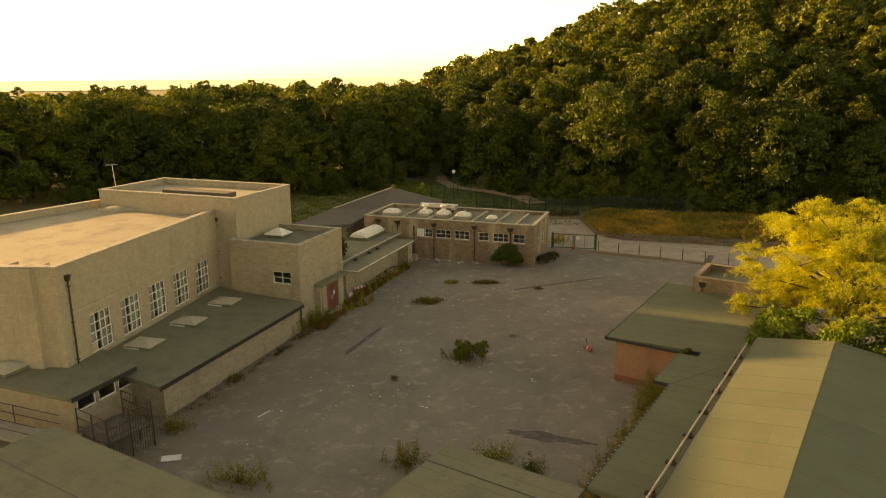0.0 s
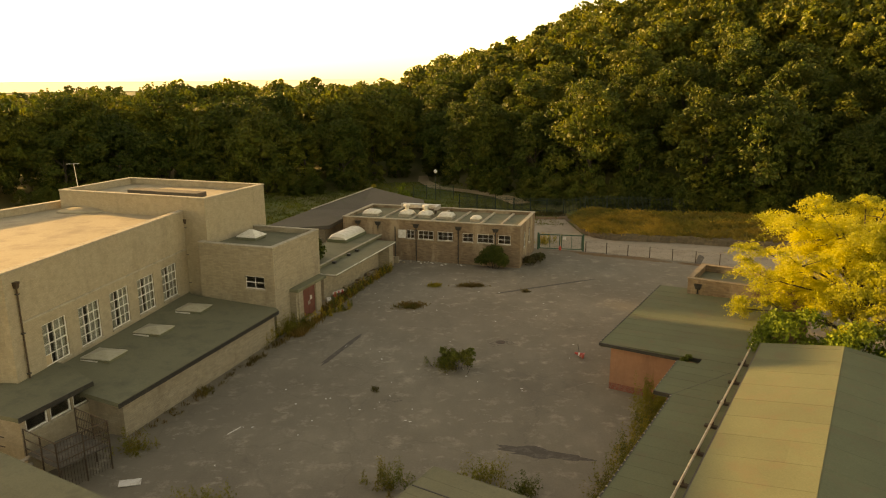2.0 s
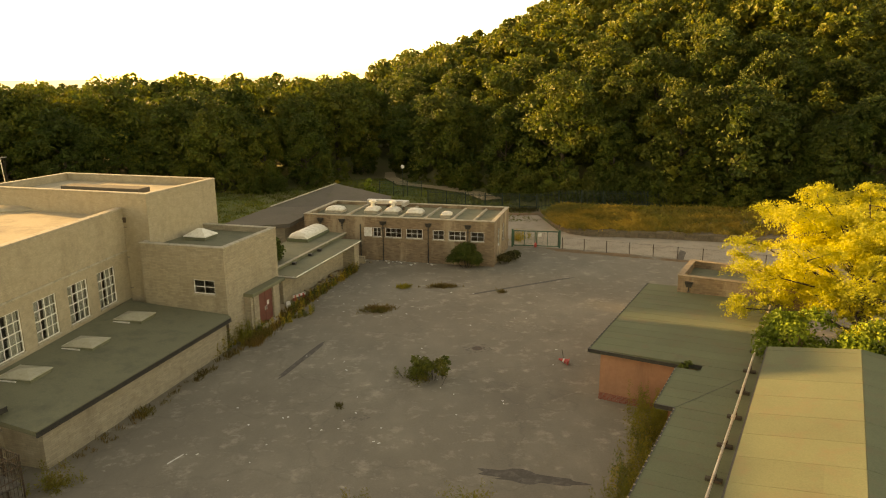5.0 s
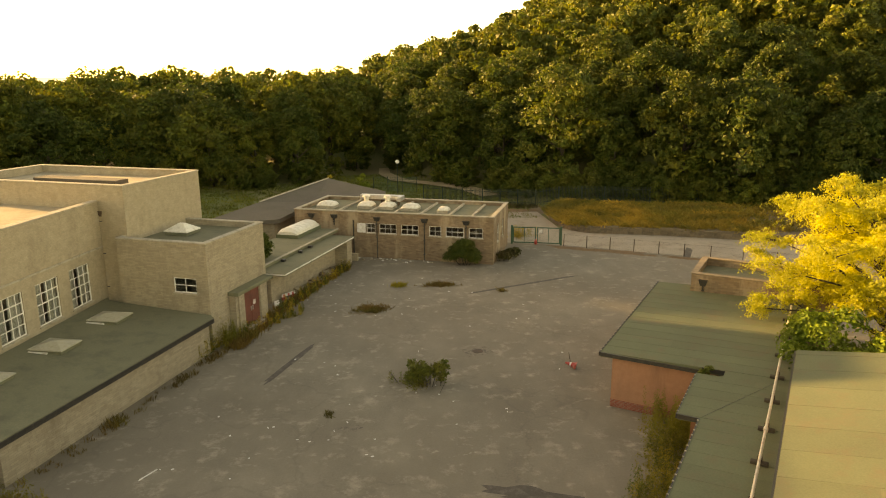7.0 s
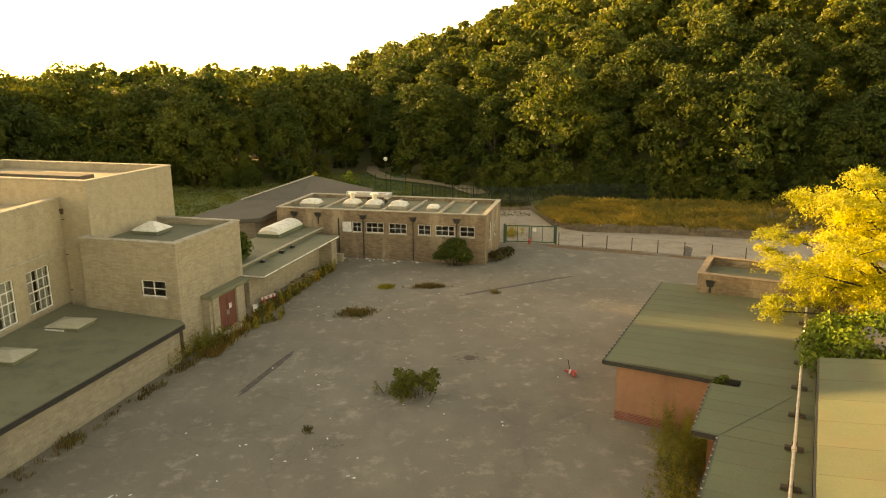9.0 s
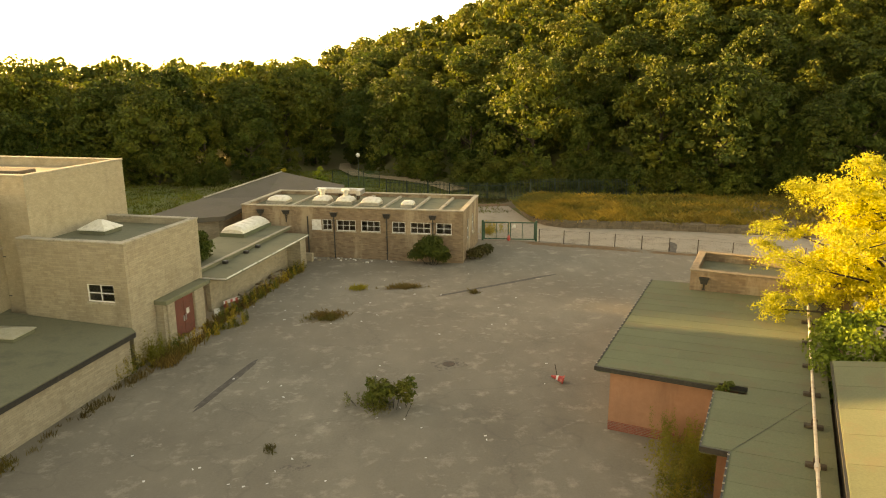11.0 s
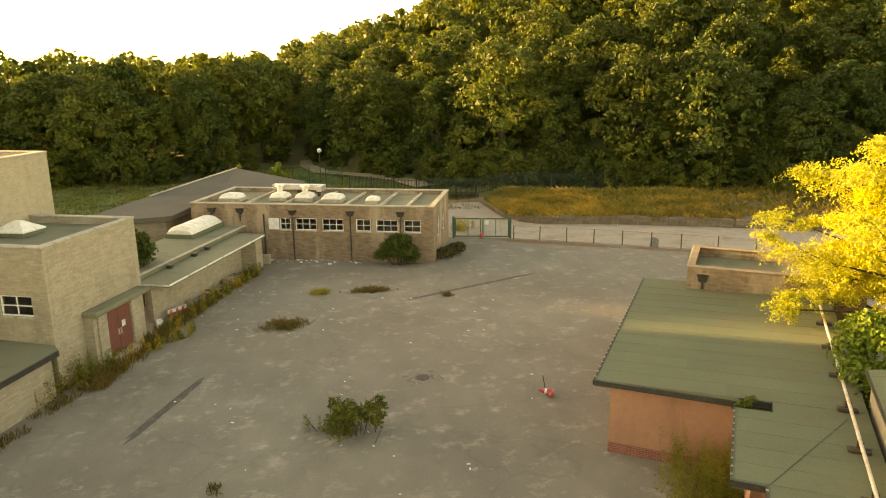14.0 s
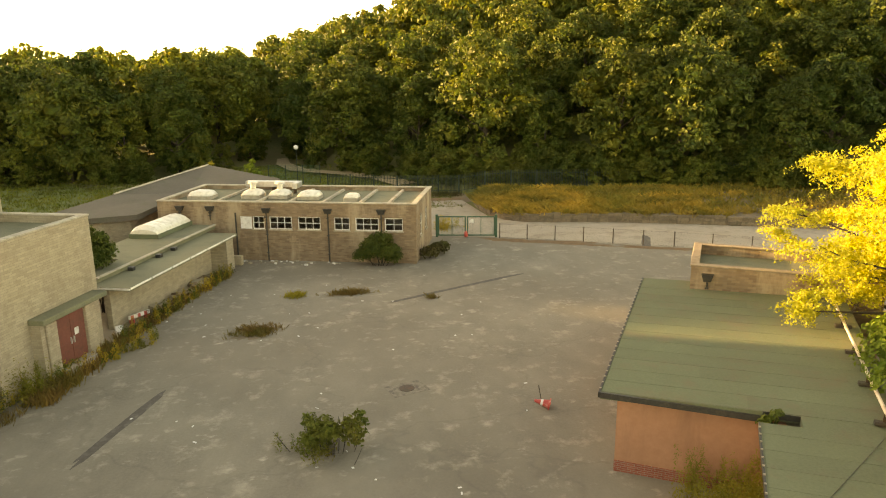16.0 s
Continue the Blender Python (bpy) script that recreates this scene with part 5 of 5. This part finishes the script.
for k, (x, y, n, s, hgt) in enumerate(((-2.9, 28.3, 34, 0.9, 1.5), (1.6, 29.1, 30, 0.9, 1.3), (3.4, 28.0, 22, 0.7, 1.1), (-10.9, 26.4, 34, 1.2, 1.2), (-16.6, 31.3, 26, 0.8, 1.3), (-13.0, 48.9, 34, 0.7, 1.8), (-12.4, 50.3, 22, 0.5, 1.2))):
    rr = random.Random(40 + k)
    spires("weed_clump", "straggling green and brown weeds growing up from the asphalt", [(x + rr.gauss(0, s * 0.6), y + rr.gauss(0, s * 0.4), 0, rr.uniform(0.4, 1.1)) for _ in range(n)], LEAF_WEED if k % 2 == 0 else WEED_GOLD, hgt, 60, 0.08, 50 + k)
for k, (x, y) in enumerate(((-12.5, 93.0), (-8.6, 94.5))):
    shrub("sapling", pose(x, y, ground_z(x, y)), [(0, 0, 2.6, 0.7), (0.3, 0.1, 3.4, 0.65), (-0.2, 0, 4.2, 0.5), (0.6, 0, 3.0, 0.5), (-0.7, 0.1, 3.1, 0.5), (0.1, 0, 4.8, 0.3)], 700, 0.16, WEED_GOLD if k == 0 else LEAF_IVY, "young sapling with light yellow-green leaves", "tree", 4, 60 + k)

rr = random.Random(90)
foot = []
for _ in range(120):
    t = rr.random()
    foot.append((-14.5 + 1.5 * t + rr.uniform(-0.2, 0.7), 46.3 + 6.0 * t + rr.gauss(0, 0.3), 0, rr.uniform(0.4, 1.1)))
for _ in range(90):
    t = rr.random() ** 1.5
    foot.append((-12.9 + 3.2 * t + rr.uniform(-0.2, 0.6), 50.2 + 5.0 * t + rr.gauss(0, 0.3), 0, rr.uniform(0.25, 0.6)))
for _ in range(110):
    t = rr.random()
    foot.append((-11.1 + 3.5 * t + rr.uniform(-0.1, 0.7), 55.5 + 12.5 * t, 0, rr.uniform(0.25, 0.6)))
spires("porch_weeds", "tall pale golden weeds at the foot of the stone block", foot[::2], WEED_GOLD, 1.6, 70, 0.075, 91)
spires("porch_weeds", "tall green weeds at the foot of the stone block", foot[1::2], LEAF_WEED, 1.4, 70, 0.08, 92)

rnd = random.Random(9)
strip = []
for _ in range(330):
    y = rnd.uniform(-17.2, -1.6)
    x = (rnd.uniform(4.2, 5.9) if y < -5 else rnd.uniform(3.9, 5.1)) - 0.8 * rnd.random() ** 2
    p = R @ Vector((x, y, 0))
    strip.append((p.x, p.y, 0.0, rnd.uniform(0.45, 1.3)))
spires("tall_weeds", "tall yellow-green weeds along the wing wall", strip[::2], WEED_GOLD, 1.75, 90, 0.075, 21)
spires("tall_weeds", "tall green weeds mixed along the wing wall", strip[1::2], LEAF_WEED, 1.2, 90, 0.08, 22)
corner = []
for _ in range(70):
    p = R @ Vector((rnd.choice((3.1, 3.9, 4.6, 4.9)) + rnd.gauss(0, 0.2), rnd.uniform(-2.6, 0.2), 0))
    corner.append((p.x, p.y, 0.0, rnd.uniform(0.5, 1.15)))
spires("corner_weeds", "tall golden weeds standing in the corner of the terracotta wing", corner, WEED_GOLD, 2.0, 110, 0.085, 27)
edge = []
for _ in range(60):
    t = rnd.random()
    x, y = -17.2 + 4.3 * t + rnd.uniform(-0.3, 0.5), 32.6 + 15.6 * t
    edge.append((x, y, 0, rnd.uniform(0.25, 0.75)))
for _ in range(200):
    t = rnd.random()
    edge.append((-11.3 + 3.6 * t + rnd.uniform(-0.4, 0.5), 54.5 + 13 * t, 0, rnd.uniform(0.3, 0.9)))
for _ in range(160):
    t = rnd.random()
    edge.append((-12.4 + 0.9 * t + rnd.uniform(-0.5, 0.5), 48.2 + 6 * t, 0, rnd.uniform(0.5, 1.3)))
tufts("wall_foot_weeds", "weeds and dry grass along the foot of the walls", edge, BROWN_WEED, 0.5, 0.025, 18, 23, lean_max=0.8, spread=0.22)
for k, (x, y, w, d) in enumerate(((-4.2, 55.7, 1.1, 0.9), (-2.5, 61.8, 0.7, 0.5), (0.9, 61.8, 1.3, 0.45), (-5.0, 39.0, 0.15, 0.2), (5.9, 60.0, 0.3, 0.2))):
    pl = [(x + rnd.gauss(0, w * 0.45), y + rnd.gauss(0, d * 0.45), 0, rnd.uniform(0.4, 1.0)) for _ in range(int(90 * w * (d + 0.4)))]
    tufts("weed_patch", "flat patch of brown and green weeds in a crack", pl, BROWN_WEED if k != 1 else WEED_GOLD, 0.32, 0.026, 9, 30 + k, lean_max=1.3, spread=0.16)

# ---------------------------------------------------------------- marks and litter in the yard
def blot(name, label, x, y, w, d, turn, material, z=0.004, seed=0, category="stain", ragged=0.25):
    r = random.Random(seed)
    b = bmesh.new()
    ring = []
    for i in range(40):
        a = 2 * math.pi * i / 40
        k = 1 + ragged * noise.noise((math.cos(a) * 2 + seed, math.sin(a) * 2, seed * 3.1)) * 2
        c, s = math.cos(a), math.sin(a)
        q = max(abs(c), abs(s)) ** -0.5
        ring.append(b.verts.new((c * w / 2 * k * q, s * d / 2 * k * q, z)))
    b.faces.new(ring)
    ob = tagged(link_mesh(name, b, material), label, category, kind="structure")
    ob.matrix_world = pose(x, y, 0, 0, 0, turn)
    return ob


blot("trench_patch", "dark refilled trench line in the asphalt", -8.3, 45.9, 6.3, 0.42, 73, DAMP, 0.004, 2, ragged=0.12)
blot("trench_patch", "long dark refilled trench line in the asphalt", 8.0, 62.0, 10.6, 0.38, 27, DAMP, 0.004, 3, ragged=0.14)
blot("damp_patch", "dark damp hollow in the asphalt", 4.3, 31.7, 4.4, 1.0, -10, DAMP, 0.004, 5, ragged=0.5)
blot("soil_patch", "brown soil patch under weeds", -4.2, 55.6, 2.3, 1.0, 48, EARTH, 0.004, 7, ragged=0.5)
blot("soil_patch", "brown soil patch under weeds", 0.9, 61.8, 2.3, 0.8, 5, EARTH, 0.004, 8, ragged=0.5)
blot("leaf_litter", "rust-brown drift of fallen leaves along the fence", 17.5, 73.0, 8.0, 0.9, -22, RUST, 0.027, 9, ragged=0.6)
blot("leaf_litter", "rust-brown drift of fallen leaves along the fence", 25.2, 69.4, 5.0, 0.7, -24, RUST, 0.027, 10, ragged=0.6)
blot("leaf_litter", "brown soil and leaves by the gate road", 10.5, 94.8, 7.0, 1.6, -6, RUST, 0.08, 11, ragged=0.5)

bm = bmesh.new()
rows = [[bm.verts.new((x, y, ground_z(x, y) + 0.05)) for x in [4.5 + 0.8 * i + 0.4 * math.sin(2.1 * k + i) for i in range(15)]] for k, y in enumerate([92.6 + 0.75 * j + 0.0 for j in range(9)])]
for r0, r1 in zip(rows, rows[1:]):
    for i in range(14):
        bm.faces.new((r0[i], r0[i + 1], r1[i + 1], r1[i]))
tagged(link_mesh("soil_margin", bm, EARTH, True), "bare brown soil between the access road and the fence", "soil", kind="structure")
verge_spots = [(x, y, ground_z(x, y), rnd.uniform(0.5, 1.0)) for x, y in ((rnd.uniform(3, 14), rnd.uniform(96.5, 99.0)) for _ in range(260))]
tufts("fence_foot_weeds", "low dull weeds at the foot of the palisade", verge_spots, BROWN_WEED, 0.45, 0.04, 9, 44, lean_max=1.2, spread=0.25)

gr = random.Random(55)
spires("gate_weeds", "golden weeds growing on the road behind the gate", [(9.6 + gr.gauss(0, 0.6), 79.5 + gr.gauss(0, 0.7), 0.02, gr.uniform(0.5, 1.1)) for _ in range(36)], WEED_GOLD, 1.3, 70, 0.08, 56)
blot("road_patch", "dark strip across the concrete road", 25.1, 71.9, 4.6, 0.7, 66, DAMP, 0.026, 57, ragged=0.2)
blot("leaf_litter", "rust-brown leaves and soil at the foot of the gate post", 13.6, 74.6, 3.4, 0.8, -20, RUST, 0.006, 58, ragged=0.5)
for gx, gy, gw in ((16.2, 73.2, 3.6), (20.3, 71.4, 3.2), (23.6, 70.1, 2.6)):
    blot("leaf_litter", "rust-brown drift of fallen leaves along the yard side of the fence", gx, gy, gw, 0.6, -24, RUST, 0.006, int(gx), ragged=0.6)

man = thing("manhole_cover", pose(3.1, 47.4, 0, 0, 0, 20), "sunken iron manhole cover in a broken concrete collar", "manhole cover")
part("collar", box(-0.85, 0.85, -0.6, 0.6, -0.02, 0.008, bevel=0.006), WORN_COLLAR, man)
part("lid", rod((0, 0, 0.002), (0, 0, 0.02), 0.34, 20), RAIL, man)
blot("drain_stain", "dark ring round a drain", -3.7, 37.6, 1.0, 0.6, 15, WORN_COLLAR, 0.004, 12, ragged=0.4)

cone = thing("toppled_cone", pose(8.7, 44.6, 0.16, 0, 78, 160), "toppled red and white plastic traffic cone", "traffic cone")
part("cone_body", rod((0, 0, 0), (0, 0, 0.62), 0.19, 16, 0.05), RED_PLASTIC, cone)
part("band", rod((0, 0, 0.26), (0, 0, 0.36), 0.138, 16, 0.116), WHITE, cone)
part("foot", box(-0.2, 0.2, -0.2, 0.2, -0.04, 0.002, bevel=0.02), RED_PLASTIC, cone)
cane = tagged(link_mesh("cane", rod((0, 0, 0), (-0.15, 0.1, 0.85), 0.018, 6), BARK), "thin cane leaning beside the toppled cone", "cane")
cane.matrix_world = pose(8.5, 44.9, 0)

rnd = random.Random(31)
chip = box(-0.09, 0.09, -0.05, 0.05, 0, 0.05, bevel=0.012)
chip_me = bpy.data.meshes.new("litter_scrap")
chip.to_mesh(chip_me)
chip.free()
chip_me.materials.append(WHITE)
for k in range(60):
    x, y = rnd.uniform(-12, 9), rnd.uniform(30, 66)
    o = tagged(new("litter_scrap", chip_me), "small pale scrap of litter on the asphalt", "litter", "litter on the yard")
    o.matrix_world = Matrix.LocRotScale((x, y, 0), Euler((0, 0, rnd.uniform(0, 6))), (rnd.uniform(0.3, 0.9), rnd.uniform(0.3, 1.0), rnd.uniform(0.2, 0.6)))
stick = tagged(link_mesh("batten", box(-0.5, 0.5, -0.03, 0.03, 0, 0.04, bevel=0.008), WHITE), "pale timber batten lying on the asphalt", "batten")
stick.matrix_world = pose(-12.1, 33.6, 0, 0, 0, 62)


def rubble(name, label, x0, y0, x1, y1, count, seed, mats, size):
    """Broken pieces lying in a drift: each its own thing of the drift."""
    r = random.Random(seed)
    ob = thing(name, Matrix(), label, "rubble")
    for k in range(count):
        t = r.random()
        s = size * r.uniform(0.4, 1.2)
        b = box(-s, s, -s * 0.7, s * 0.7, 0, s * r.uniform(0.5, 1.1), bevel=s * 0.12)
        for v in b.verts:
            v.co += Vector((r.uniform(-1, 1), r.uniform(-1, 1), 0)) * s * 0.2
        p = part("lump", b, mats[k % len(mats)], ob)
        p.matrix_local = pose(x0 + (x1 - x0) * t + r.gauss(0, 0.3), y0 + (y1 - y0) * t + r.gauss(0, 0.3), 0, r.uniform(-12, 12), r.uniform(-12, 12), r.uniform(0, 360))
    return ob


rubble("stone_heap", "heap of broken stone and slabs against the wall", -10.2, 60.5, -8.8, 66.5, 46, 3, (STONE, COPING, EARTH, STONE, REDDISH), 0.26)
rubble("rubble_row", "scattered broken stone along the classroom wall", -7.0, 70.9, 0.6, 69.2, 34, 4, (COPING, WHITE, STONE), 0.12)
barrier = thing("broken_barrier", pose(-10.95, 58.6, 0, 0, 0, 55), "broken red and white plastic barrier lying by the wall", "barrier")
part("plank", box(-0.7, 0.7, -0.05, 0.05, 0.28, 0.5, bevel=0.02), WHITE, barrier)
for k in range(3):
    part("stripe", box(-0.6 + 0.45 * k, -0.4 + 0.45 * k, -0.056, -0.051, 0.285, 0.495), RED_PLASTIC, barrier)
for x in (-0.5, 0.5):
    part("leg", box(x - 0.04, x + 0.04, -0.2, 0.2, 0, 0.28, bevel=0.01), RED_PLASTIC, barrier)
rag = tagged(link_mesh("sign_board", box(-0.2, 0.2, -0.02, 0.02, 0, 0.6, bevel=0.01), WHITE), "small white board leaning by the covered way", "board")
rag.matrix_world = pose(-11.3, 56.2, 0, -14, 0, 30)

# slot plant, felt strips last
shrub("gutter_plant", R @ pose(5.1, -0.35, 2.9), [(0, 0, 0.25, 0.22), (0.2, 0.05, 0.45, 0.2), (-0.15, 0, 0.15, 0.2)], 130, 0.09, LEAF_GREEN, "green plant sprouting from the roof slot", "plant", 4, 71)
strip_roof(wing, 0.03, 8.7, 0.03, 12.05, 0.98, rz, FELT)
strip_roof(wing, 4.84, 8.7, -5.36, -0.79, 0.98, rz, FELT)
strip_roof(wing, 5.74, 8.7, -17.1, -5.44, 0.98, rz, FELT)
strip_roof(mid, -0.96, 5.6, -26.0, -17.36, 1.3, lambda x, y: 3.2, FELT_OLD, 9.0)
strip_roof(gable, GX + 0.03, GX + 3.98, -24.0, GY - 0.03, 1.9, gz, FELT, 9.0)
strip_roof(gable, GX + 4.02, GX + 7.9, -24.0, GY - 0.03, 1.9, gz2, FELT, 9.0)
strip_roof(left_wing, 0.05, 13.9, -9.0, -0.05, 1.9, lambda x, y: 3.2, FELT_OLD, 20.0)

for owner, x0, x1, y in ((mid, -0.95, 5.6, -18.95), (left_wing, 0.05, 13.9, -3.1)):
    part("tar_seam", box(x0, x1, y - 0.035, y + 0.035, 3.212, 3.235, bevel=0.008), BLACK, owner, "dark bitumen seam")

# far fields and hedgerow trees
rnd = random.Random(77)
far_trees = [(-58.6, 262.0, 1.45, 1.5)]
for _ in range(140):
    d = rnd.uniform(240, 760)
    a = radians(rnd.uniform(-46, 4))
    far_trees.append((d * math.sin(a), d * math.cos(a), rnd.uniform(0.7, 1.25), 0.3))
joined_wood("far_hedgerows", "scattered far trees and hedgerows across the plain", far_trees, 9)

# Glowing sheet that stands in for haze, cut to a low hill outline.
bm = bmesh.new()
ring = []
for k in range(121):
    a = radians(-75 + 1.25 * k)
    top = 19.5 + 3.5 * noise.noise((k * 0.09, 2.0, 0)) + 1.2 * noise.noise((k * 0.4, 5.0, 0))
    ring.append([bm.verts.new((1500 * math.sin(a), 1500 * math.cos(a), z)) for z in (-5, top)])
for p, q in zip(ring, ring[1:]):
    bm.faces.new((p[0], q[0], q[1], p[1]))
tagged(link_mesh("backdrop", bm, HAZE_GLOW), "glowing pale gold sheet standing in for haze over distant low hills", "distance", kind="structure")

# undergrowth where the wood meets the grass
under = []
for _ in range(100):
    x = rnd.uniform(-70, 75)
    y = wood_edge(x) + rnd.uniform(-1.5, 3.0)
    under.append((x, y, rnd.uniform(0.2, 0.38), -0.3))
for _ in range(80):
    x = rnd.uniform(8, 75)
    under.append((x, wood_edge(x) + rnd.uniform(-3.0, 3.0), rnd.uniform(0.2, 0.36), -0.4))
joined_wood("undergrowth", "dark bramble and hazel undergrowth along the wood edge", under, 12)
